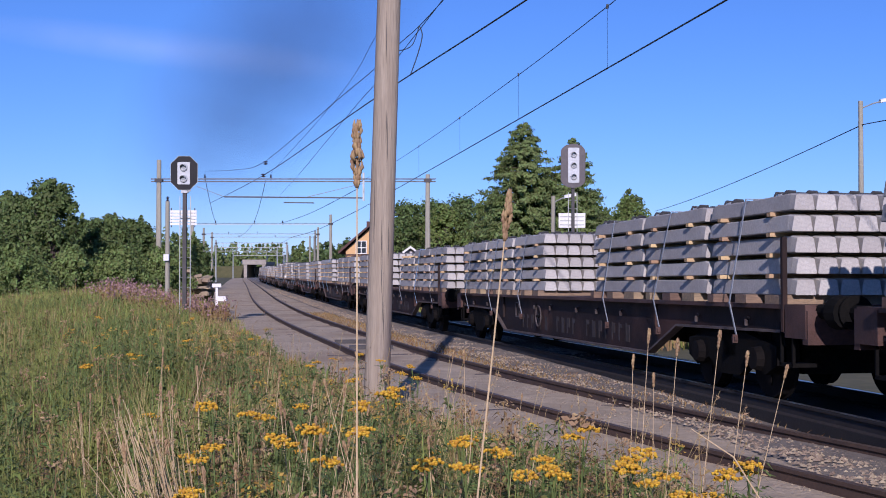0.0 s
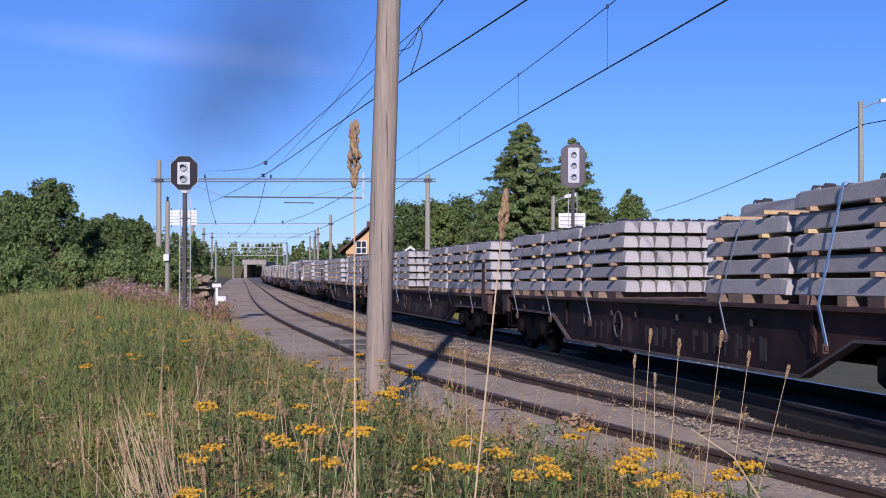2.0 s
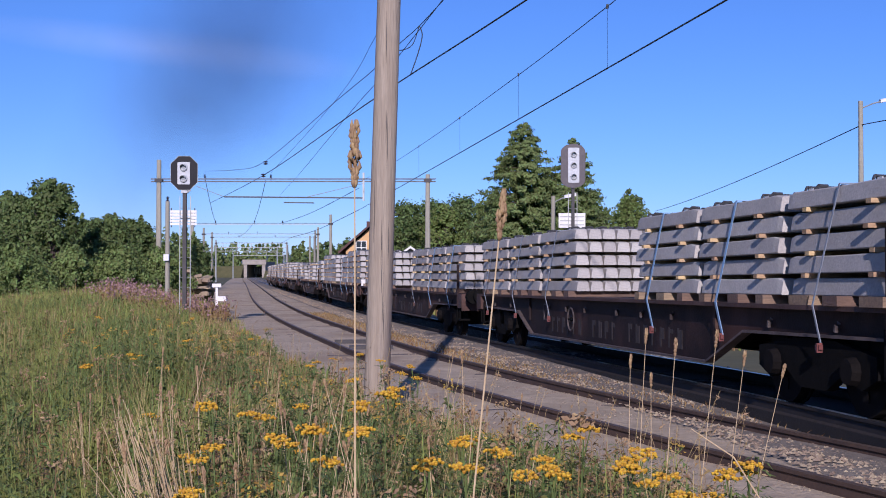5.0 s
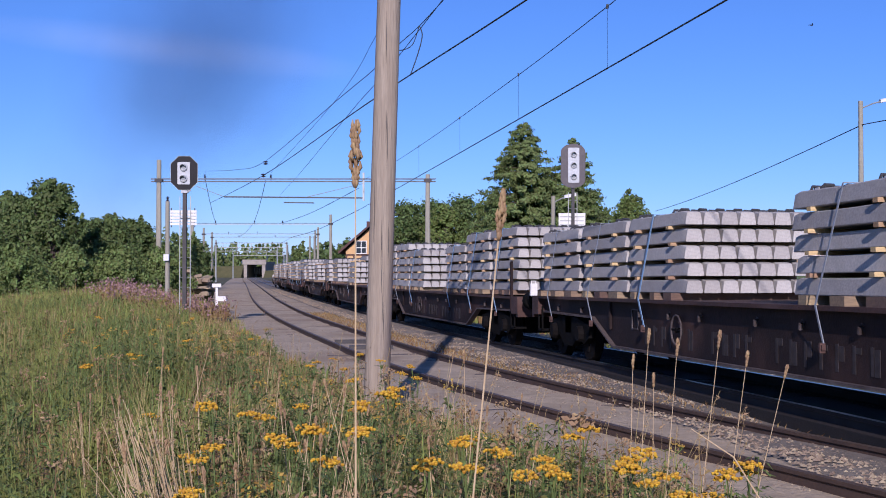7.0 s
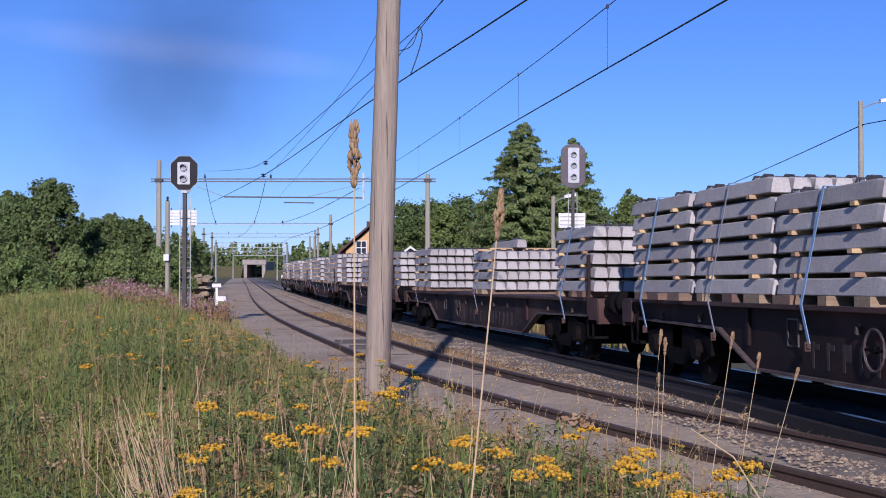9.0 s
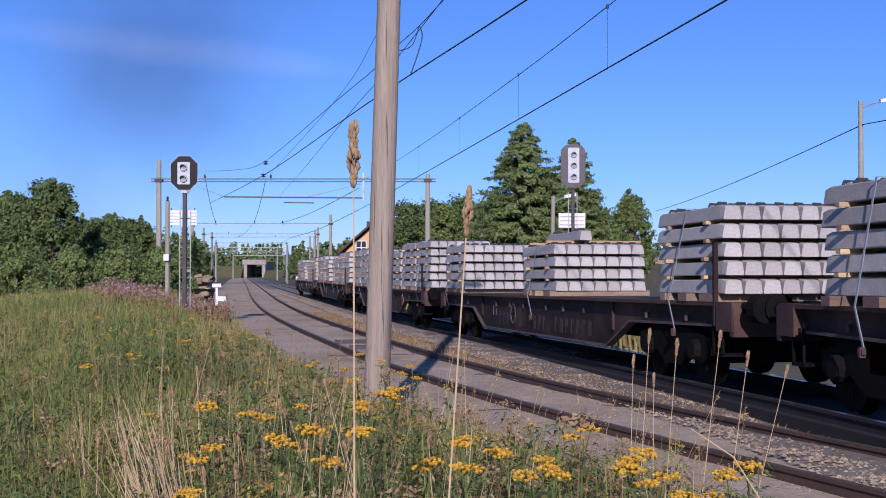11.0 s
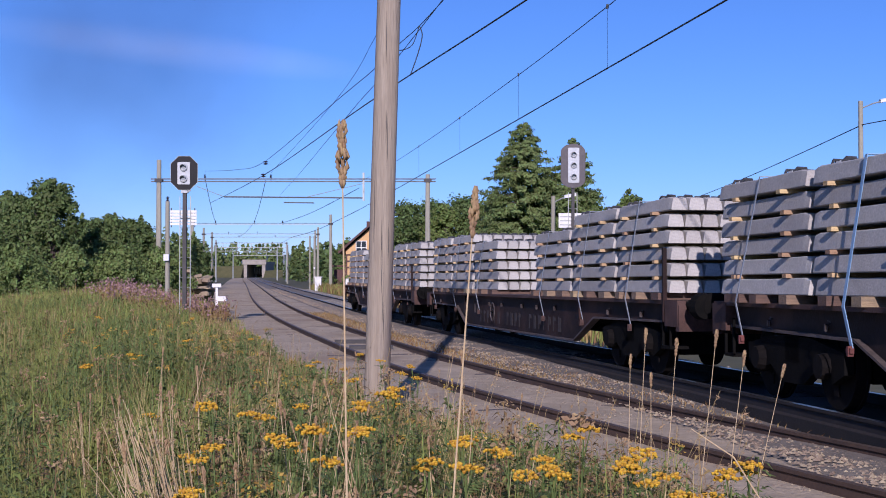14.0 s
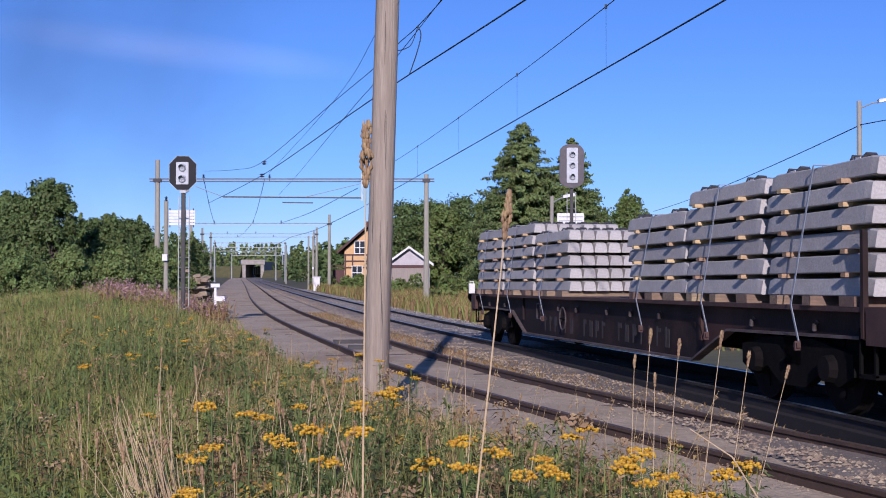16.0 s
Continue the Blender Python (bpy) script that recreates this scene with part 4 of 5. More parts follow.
def farmhouse(x, y, z, w, d, hgt, wall, roof, label, windows):
    h = thing("farmhouse", label, "house")
    part("wall", Shape().loft([[(x - w / 2, yy, z - 3), (x + w / 2, yy, z - 3), (x + w / 2, yy, z + hgt), (x, yy, z + hgt + w * 0.4), (x - w / 2, yy, z + hgt)] for yy in (y, y + d)]), wall, h)
    for s in (1, -1):
        part("roof", Shape().loft([[(x - s * (w / 2 + 0.4), yy, z + hgt - 0.3), (x, yy, z + hgt + w * 0.4 + 0.02), (x, yy, z + hgt + w * 0.4 + 0.25), (x - s * (w / 2 + 0.4), yy, z + hgt - 0.05)][::s] for yy in (y - 0.4, y + d + 0.4)]), roof, h)
    for i, (a, b) in enumerate(windows):
        part("window", Shape().box(x + a - 0.5, x + a + 0.5, y - 0.06, y - 0.004, z + b, z + b + 1.2), GLASS_DARK, h)


farmhouse(81, 270, 5.0, 5.0, 8, 4.2, WHITE_PAINT, ROOF_TILE, "white wooden farmhouse with a gable roof beyond the field", ((-1.2, 0.9), (1.2, 0.9), (0, 3.4)))
farmhouse(88.5, 276, 5.0, 7.0, 9, 2.6, WHITE_PAINT, ROOF_TILE, "low white farm building beside the farmhouse", ((-1.5, 0.8), (1.5, 0.8)))
farmhouse(67, 275, 4.8, 4.0, 7, 2.0, mat("falu_red", (0.25, 0.05, 0.04), (0.2, 0.04, 0.035), 2, 0.8), SHED_ROOF, "small red wooden barn at the field's edge", ())


def hills():
    for name, y, base, amp, seed, x0, x1 in (("hill_ridge", 3000, 48, 24, 1, -3400, 1200), ("hill_ridge", 2100, 22, 16, 8, -2600, 900)):
        s = Shape()
        n = 120
        for i in range(n + 1):
            x = x0 + (x1 - x0) * i / n
            z = base + amp * noise.noise((x * 0.0012, seed * 3.1, 0)) + amp * 0.3 * noise.noise((x * 0.006, seed, 2))
            s.v += [(x, y - 300, -5), (x, y, z), (x, y + 300, -5)]
        for i in range(n):
            for k in (0, 1):
                a = i * 3 + k
                s.f.append((a, a + 3, a + 4, a + 1))
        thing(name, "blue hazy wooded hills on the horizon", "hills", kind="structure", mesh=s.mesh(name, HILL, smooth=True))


hills()


# ---- trees ----
def leaf(sh, c, size, rng, flat=0.0, out=None, slim=0.62):
    """A leaf or spray; it turns its face towards out where that is given."""
    r = Vector((rng.gauss(0, 1), rng.gauss(0, 1), rng.gauss(0, 1) * (1 - flat)))
    if out is None:
        a = r.normalized() * size
        b = a.cross(Vector((rng.gauss(0, 1), rng.gauss(0, 1), rng.gauss(0, 1)))).normalized() * size * slim
    else:
        n = (out + r * 0.42).normalized()
        a = n.cross(Vector((rng.gauss(0, 1), rng.gauss(0, 1), rng.gauss(0, 1)))).normalized() * size
        b = n.cross(a) * slim
    c = Vector(c)
    sh.face(c - a, c - b * 0.8 + a * 0.1, c + a, c + b)


def broad_tree(h, w, rng, leaves=6500, size=0.24, low=0.12, material=None, label=""):
    t = thing("broadleaf_tree", label or "dense green broadleaf tree with an uneven crown", "tree")
    trunk = Shape().tube([(0, 0, -0.6), (0.05, 0, h * 0.3), (-0.05, 0.05, h * 0.62), (0, 0, h * 0.9)], [h * 0.022, h * 0.017, h * 0.01, 0.015], 8)
    crown = Shape()
    clumps = []
    for i in range(int(90 + h * 10)):
        u = low + (1 - low) * rng.random() ** 0.9
        prof = math.sin(math.pi * min(max((u - low * 0.4) / (1.02 - low * 0.4), 0.02), 1) ** 0.72) ** 0.6
        a = rng.uniform(0, 2 * math.pi)
        r = w * prof * rng.uniform(0.4, 1.12)
        c = Vector((math.cos(a) * r, math.sin(a) * r, u * h * rng.uniform(0.9, 1.04)))
        clumps.append((c, w * rng.uniform(0.1, 0.3), Vector((math.cos(a) * 0.5, math.sin(a) * 0.5, 0.55))))
        if i % 4 == 0:
            trunk.tube([(0, 0, c.z * 0.6), c * 0.55 + Vector((0, 0, c.z * 0.3)), c], [h * 0.007, h * 0.005, 0.008], 5)
    for i in range(leaves):
        c, r, up = clumps[rng.randrange(len(clumps))]
        d = Vector((rng.gauss(0, 1), rng.gauss(0, 1), rng.gauss(0, 0.8))).normalized()
        leaf(crown, c + d * r * rng.uniform(0.45, 1.15), size * rng.uniform(0.5, 1.3), rng, 0.3, d * 0.6 + up * 0.6)
    part("trunk", trunk, BARK, t)
    part("crown", crown, material or LEAF, t)
    return t


def conifer(h, w, rng, leaves=6500, size=0.22, label="", lean=0.0, power=0.8):
    t = thing("conifer_tree", label or "tall dark green conifer with drooping boughs", "tree")
    trunk = Shape().tube([(0, 0, -0.6), (lean * 0.3, 0, h * 0.5), (lean, 0, h * 0.99)], [h * 0.02, h * 0.011, 0.012], 8)
    crown = Shape()
    boughs = []
    for i in range(int(h * 38)):
        u = rng.random() ** 1.1
        a = rng.uniform(0, 2 * math.pi)
        r = w * (1 - u) ** power * rng.uniform(0.66, 1.06) + 0.1
        z0 = h * (0.05 + 0.93 * u)
        foot, tip = Vector((lean * u, 0, z0)), Vector((math.cos(a) * r + lean * u, math.sin(a) * r, z0 + r * rng.uniform(-0.28, 0.12)))
        boughs.append((foot, tip, r, Vector((math.cos(a), math.sin(a), 0))))
        if i % 2:
            trunk.tube([foot, tip], [0.028, 0.006], 4)
    wsum = [b[2] + 0.3 for b in boughs]
    for p, q, r, d in rng.choices(boughs, wsum, k=leaves):
        k = rng.random() ** 0.6
        c = p.lerp(q, k) + Vector((rng.gauss(0, 0.1), rng.gauss(0, 0.1), -abs(rng.gauss(0, 0.13)))) * (0.35 + r * 0.28)
        leaf(crown, c, size * rng.uniform(0.5, 1.25), rng, 0.1, d * 0.8 + Vector((0, 0, 0.35)), 0.4)
    part("trunk", trunk, BARK, t)
    part("crown", crown, NEEDLE, t)
    return t


def put(ob, x, y, z=-0.3, turn=0):
    ob.matrix_basis = pose(x, y, z, 0, 0, turn)
    return ob


tr = random.Random(21)
put(conifer(13.4, 5.4, tr, 62000, 0.17, "tall feathery green larch beyond the train", 0.3, 0.62), 5.7, 95)
put(conifer(12.2, 4.2, tr, 40000, 0.17, "slim green larch behind the signal", -0.1, 0.66), 9.8, 95)
put(conifer(10.2, 2.8, tr, 18000, 0.17, "green larch with a broad foot", 0.1, 0.6), 8.0, 97)
put(conifer(8.4, 2.4, tr, 12000, 0.17, "short green larch behind the train", 0.1, 0.6), 3.9, 98)
put(broad_tree(9.4, 2.3, tr, 12000, 0.15, 0.15, label="loose green broadleaf tree beside the larches"), 17.6, 120)
mid_a = put(broad_tree(9.2, 3.2, tr, 14000, 0.17, 0.02, LEAF_DARK, "dark green broadleaf tree behind the shed"), 2.0, 124)
mid_b = put(broad_tree(8.4, 3.0, tr, 13000, 0.17, 0.02, LEAF, "rounded green broadleaf tree behind the tracks"), 4.4, 114)
for x, y, a, src in ((-1.2, 126, 40, mid_a), (-3.8, 129, 80, mid_a), (0.2, 122, 130, mid_b), (7.2, 110, 200, mid_b), (10.5, 110, 250, mid_b), (13.0, 113, 20, mid_b), (-5.0, 162, 70, mid_a), (-1.6, 156, 160, mid_b)):
    copy_thing(src, pose(x, y, -0.6, 0, 0, a))
big = put(broad_tree(7.2, 2.2, tr, 17000, 0.12, 0.0, LEAF_DARK, "full dark green birch at the meadow's edge"), -21.5, 70, -0.7)
lowb = put(broad_tree(2.9, 1.7, tr, 11000, 0.085, 0.0, PALE_LEAF, "low pale green willow bush at the meadow's edge"), -18.2, 62)
for x, y, z, a, src in ((-24.2, 74, -1.5, 50, big), (-26.4, 78, -0.9, 110, big), (-20.4, 77, -2.4, 200, big), (-24.2, 67, -3.2, 20, big), (-16.3, 64, -0.1, 90, lowb), (-20.2, 60, -0.2, 150, lowb), (-22.3, 60, -0.2, 250, lowb), (-15.2, 68, -0.2, 10, lowb), (-19.0, 57, -0.7, 300, lowb), (-13.4, 178, -0.4, 60, lowb), (-15.8, 196, -0.4, 100, lowb)):
    copy_thing(src, pose(x, y, z, 0, 0, a))
put(conifer(2.8, 0.6, tr, 1200, 0.1, "small green spruce sapling by the lamp post", 0, 0.9), 16.1, 47)
spr = put(conifer(7.4, 1.7, tr, 6500, 0.16, "dark green spruce in the wood's edge", 0, 0.9), -28.0, 118)
wood = put(broad_tree(6.6, 2.4, tr, 8500, 0.18, 0.02, LEAF_DARK, "dark green tree in the wood's edge"), -31.0, 112)
for i in range(24):
    x = -40 + tr.random() * 19
    y = 108 + tr.random() * 40
    copy_thing(spr if i % 2 == 0 else wood, pose(x - (y - 108) * 0.2, y, -0.3 - tr.random() * 1.3, 0, 0, tr.uniform(0, 360)))
for x, y, src in ((64, 285, mid_a), (68, 288, mid_a), (71, 284, mid_b), (60, 290, wood), (77, 293, wood), (99, 292, wood), (80, 290, spr), (105, 296, wood), (95, 295, wood)):
    o = copy_thing(src, pose(x, y, 5.2, 0, 0, tr.uniform(0, 360)))


def far_woods(name, places, size, material, label, seed):
    rng = random.Random(seed)
    sh = Shape()
    for x, y, h, w, pointed in places(rng):
        for i in range(150):
            u = rng.random()
            r = w * ((1 - u) ** 0.8 if pointed else math.sin(math.pi * min(u * 0.85 + 0.12, 1)) ** 0.6) * rng.uniform(0.5, 1.05)
            a = rng.uniform(0, 2 * math.pi)
            leaf(sh, (x + math.cos(a) * r, y + math.sin(a) * r, h * u - 0.5), size * rng.uniform(0.5, 1.2), rng, 0.2, Vector((math.cos(a) * 0.5, math.sin(a) * 0.5, 0.6)))
    thing(name, label, "woods", kind="stuff", mesh=sh.mesh(name, material))


far_woods("far_woods", lambda r: [(-150 + 84 * i / 110 + r.uniform(-2, 2), 300 + r.uniform(0, 60), r.uniform(9, 14), r.uniform(1.6, 2.8), r.random() < 0.6) for i in range(110)], 0.75, NEEDLE, "dark mixed woods far beyond the meadow", 31)
far_woods("far_woods", lambda r: [(-190 + 170 * i / 150 + r.uniform(-2, 2), 560 + r.uniform(0, 90), r.uniform(11, 17), r.uniform(2.2, 3.6), r.random() < 0.5) for i in range(150)], 1.1, NEEDLE, "dark mixed woods beyond the bridge", 32)
far_woods("far_woods", lambda r: [(*on_track("main", r.uniform(200, 380), -r.uniform(9, 34))[:2], r.uniform(4, 8), r.uniform(1.6, 2.6), False) for i in range(60)], 0.6, LEAF_DARK, "green trees and bushes beyond the station", 33)
far_woods("far_woods", lambda r: [(20 + 150 * i / 60 + r.uniform(-2, 2), 330 + r.uniform(0, 60), r.uniform(9, 13), r.uniform(2, 3), r.random() < 0.4) for i in range(60)], 0.8, LEAF_DARK, "dark woods behind the grain field", 34)
far_woods("trackside_bushes", lambda r: [(*on_track("main", r.uniform(70, 140), -r.uniform(5, 11))[:2], r.uniform(0.8, 2.2), r.uniform(0.7, 1.2), False) for i in range(46)], 0.2, LEAF, "tangled green bushes beyond the main track", 35)


# ---- meadow ----
def in_weeds(x, y):
    return left_of("siding", x, y)


def blade(sh, x, y, z, h, w, rng, bend):
    a = rng.uniform(0, 2 * math.pi)
    dx, dy = math.cos(a) * bend * h, math.sin(a) * bend * h
    b = rng.uniform(-0.7, 0.7)
    wx, wy = math.cos(b) * w, math.sin(b) * w
    n = len(sh.v)
    sh.v += [(x - wx, y - wy, z), (x + wx, y + wy, z), (x + dx * 0.35 - wx * 0.8, y + dy * 0.35 - wy * 0.8, z + h * 0.6), (x + dx * 0.35 + wx * 0.8, y + dy * 0.35 + wy * 0.8, z + h * 0.6), (x + dx, y + dy, z + h * (1 - bend * 0.35))]
    sh.f += [(n, n + 1, n + 3, n + 2), (n + 2, n + 3, n + 4)]


def meadow(name, count, hmin, hmax, w, material, label, seed, where, bend=0.4, y0=2.6, y1=70, tuft=5):
    rng = random.Random(seed)
    sh = Shape()
    made = 0
    while made < count:
        y = y0 + (y1 - y0) * rng.random() ** 2.1
        x = rng.uniform(-0.38 * y - 0.8, 0.4 * y + 0.3)
        l = in_weeds(x, y)
        if l < 2.3 + 0.5 * noise.noise((x, y, 4)):
            continue
        k = where(x, y, l, rng)
        if k <= 0 or rng.random() > k:
            continue
        z = ground_z(x, y) - 0.04
        for _ in range(tuft):
            h = rng.uniform(hmin, hmax) * (0.75 + 0.5 * noise.noise((x * 0.7, y * 0.7, seed))) * min(1.0, 0.45 + (l - 2) * 0.3)
            blade(sh, x + rng.gauss(0, 0.07), y + rng.gauss(0, 0.07), z, h, w * rng.uniform(0.6, 1.3) * (1 + y / 30), rng, rng.uniform(0.05, bend))
            made += 1
    return thing(name, label, "grass", kind="stuff", mesh=sh.mesh(name, material))


patch = lambda x, y, o: 0.5 + noise.noise((x * 0.45, y * 0.3, o))
meadow("green_grass", 76000, 0.35, 0.85, 0.004, GRASS, "thick green meadow grass and weeds beside the railway", 41, lambda x, y, l, r: 0.95 if x < -0.19 * y else 0.62 * patch(x, y, 1) + 0.15)
meadow("dry_grass", 26000, 0.45, 0.95, 0.0028, STRAW, "bleached dry grass stalks among the weeds", 42, lambda x, y, l, r: 0.14 if x < -0.2 * y else 0.85 * patch(x, y, 2) + 0.1, 0.3)
meadow("russet_grass", 26000, 0.4, 0.8, 0.004, RUSSET, "russet withered weeds and sorrel in the meadow", 43, lambda x, y, l, r: 0.2 if x < -0.2 * y else 0.9 * patch(x, y, 3), 0.3, 4)
meadow("weed_leaves", 42000, 0.3, 0.78, 0.012, TANSY_GREEN, "broad green weed leaves low in the meadow", 44, lambda x, y, l, r: 0.5, 0.6, 3.0, 40)
meadow("edge_grass", 5000, 0.2, 0.5, 0.003, STRAW, "sparse dry grass along the gravel's edge", 45, lambda x, y, l, r: 1.0 if l < 3.4 else 0.0, 0.4, 8, 60, 4)


def weed_plant(body, top, x, y, z, h, rng, rich):
    """A leafy stem: narrow leaves that droop outwards, smaller towards the top, and a fading tuft of flowers."""
    lean = Vector((rng.gauss(0, 0.08), rng.gauss(0, 0.08), 0)) * h
    wide = 1 + y / 26
    body.tube([(x, y, z), Vector((x, y, z + h)) + lean], [0.0035 * wide, 0.0016 * wide], 3, cap=False)
    for k in range(rich):
        u = 0.12 + 0.88 * rng.random()
        a = rng.uniform(0, 2 * math.pi)
        d = Vector((math.cos(a), math.sin(a), rng.uniform(-0.25, 0.7)))
        p = Vector((x, y, z + h * u)) + lean * u
        size = rng.uniform(0.035, 0.085) * (1.15 - 0.6 * u) * wide ** 0.5
        side = Vector((-math.sin(a), math.cos(a), rng.uniform(-0.4, 0.4))) * size * 0.17
        mid, tip = p + d * size, p + d * size * 1.7 - Vector((0, 0, size * 0.6))
        body.face(p, mid - side, tip, mid + side)
    if top:
        for k in range(26):
            a, r = rng.uniform(0, 2 * math.pi), 0.055 * math.sqrt(rng.random())
            leaf(top, Vector((x + math.cos(a) * r, y + math.sin(a) * r, z + h + rng.gauss(0.0, 0.014))) + lean, rng.uniform(0.005, 0.011) * wide, rng, 0.5, Vector((0, -0.4, 0.8)))


def weed_clumps():
    rng = random.Random(47)
    dark, green, brown, gold, tan = Shape(), Shape(), Shape(), Shape(), Shape()
    made = 0
    while made < 1000:
        y = 3.4 + 34 * rng.random() ** 1.9
        x = rng.uniform(-0.37 * y - 0.2, 0.26 * y)
        l = in_weeds(x, y)
        if l < 2.6 or noise.noise((x * 0.8, y * 0.5, 9)) < -0.15:
            continue
        made += 1
        left = x < -0.2 * y
        p = rng.random()
        body = dark if p < 0.3 else green if p < (0.88 if left else 0.64) else brown
        top = None
        if body is brown:
            top = tan if rng.random() < 0.7 else None
        elif not left and rng.random() < 0.1:
            top = gold
        h = rng.uniform(0.55, 0.95) * min(1.0, 0.55 + (l - 2.4) * 0.25)
        weed_plant(body, top, x, y, ground_z(x, y), h, rng, 62 if y < 9 else 44)
    for cx, cy, spread, count in ((-3.4, 16, 1.0, 60), (-2.5, 13.5, 0.7, 24), (-1.2, 8.6, 0.6, 30), (-0.45, 7.0, 0.4, 22), (0.1, 5.6, 0.35, 12)):
        for k in range(count):
            x, y = cx + rng.gauss(0, spread * 0.6), cy + rng.gauss(0, spread)
            if in_weeds(x, y) > 2.5:
                weed_plant(dark, gold if rng.random() < 0.34 else None, x, y, ground_z(x, y), rng.uniform(0.7, 1.0), rng, 62)
    thing("leafy_weeds", "dark green leafy weeds standing in the meadow", "weeds", kind="stuff", mesh=dark.mesh("leafy_weeds", TANSY_GREEN))
    thing("leafy_weeds", "leafy green weeds standing in the meadow", "weeds", kind="stuff", mesh=green.mesh("leafy_weeds", GRASS))
    thing("leafy_weeds", "withered brown weeds standing in the meadow", "weeds", kind="stuff", mesh=brown.mesh("leafy_weeds", RUSSET))
    thing("tansy_tops", "fading tansy flowers among the weeds", "wild flowers", kind="stuff", mesh=gold.mesh("tansy_tops", FADED_TANSY))
    thing("seed_tops", "tan seed tufts on withered weeds", "weeds", kind="stuff", mesh=tan.mesh("seed_tops", SEED))
    reed, heads = Shape(), Shape()
    made = 0
    while made < 480:
        y = 3.2 + 22 * rng.random() ** 1.8
        x = rng.uniform(-0.37 * y - 0.1, 0.24 * y)
        l = in_weeds(x, y)
        if l < 2.5 or rng.random() > (0.35 if x < -0.22 * y else 0.9):
            continue
        made += 1
        z = ground_z(x, y)
        h = rng.uniform(0.65, 1.15) * min(1.0, 0.5 + (l - 2.3) * 0.3)
        lean = Vector((rng.gauss(0.02, 0.2), rng.gauss(0, 0.14), 0)) * h
        p, q = Vector((x, y, z)), Vector((x, y, z + h)) + lean
        r = 0.001 * (1 + y / 18)
        reed.tube([p, p.lerp(q, 0.55) - lean * 0.14, q], [r * 1.3, r, r * 0.6], 3, cap=False)
        for k in range(rng.randint(3, 7)):
            leaf(heads, q - (q - p) * 0.09 * rng.random() + Vector((rng.gauss(0, 0.006), rng.gauss(0, 0.006), 0)), rng.uniform(0.006, 0.014) * (1 + y / 30), rng, 0, None, 0.3)
    thing("bare_stalks", "thin bleached grass stalks crossing one another", "grass", kind="stuff", mesh=reed.mesh("bare_stalks", STRAW))
    thing("stalk_heads", "small tan seed spikes on thin grass stalks", "grass", kind="stuff", mesh=heads.mesh("stalk_heads", SEED))


weed_clumps()


def outer_grass():
    rng = random.Random(48)
    sh = Shape()
    made = 0
    while made < 16000:
        x, y = rng.uniform(-34, 7), rng.uniform(-12, 62)
        if in_weeds(x, y) < 2.6 or (y > 1.2 and abs(x) < 0.4 * y + 1.0):
            continue
        made += 1
        blade(sh, x, y, ground_z(x, y) - 0.04, rng.uniform(0.3, 0.6), 0.012, rng, rng.uniform(0.1, 0.5))
    thing("outer_grass", "green meadow grass around the trackside bank", "grass", kind="stuff", mesh=sh.mesh("outer_grass", GRASS))


outer_grass()


def far_verge():
    rng = random.Random(46)
    g, d = Shape(), Shape()
    for i in range(15000):
        s = 30 + 120 * rng.random()
        x, y, h = on_track("main", s, -rng.uniform(3.4, 12))
        blade(d if rng.random() < 0.55 else g, x, y, ground_z(x, y) - 0.1, rng.uniform(0.5, 1.2), 0.03, rng, 0.3)
    thing("verge_grass", "tall green grass beyond the main track", "grass", kind="stuff", mesh=g.mesh("verge_grass", GRASS))
    thing("verge_grass", "tall dry brown grass beyond the main track", "grass", kind="stuff", mesh=d.mesh("verge_grass", RUSSET))
    b = Shape()
    for i in range(4500):
        s = 4 + 50 * rng.random()
        x, y, h = on_track("siding", s, -rng.uniform(0.95, 2.0))
        blade(b, x, y, -0.15, rng.uniform(0.04, 0.16), 0.008, rng, 0.6)
    thing("track_weeds", "low withered weeds between the two tracks", "grass", kind="stuff", mesh=b.mesh("track_weeds", RUSSET))


far_verge()


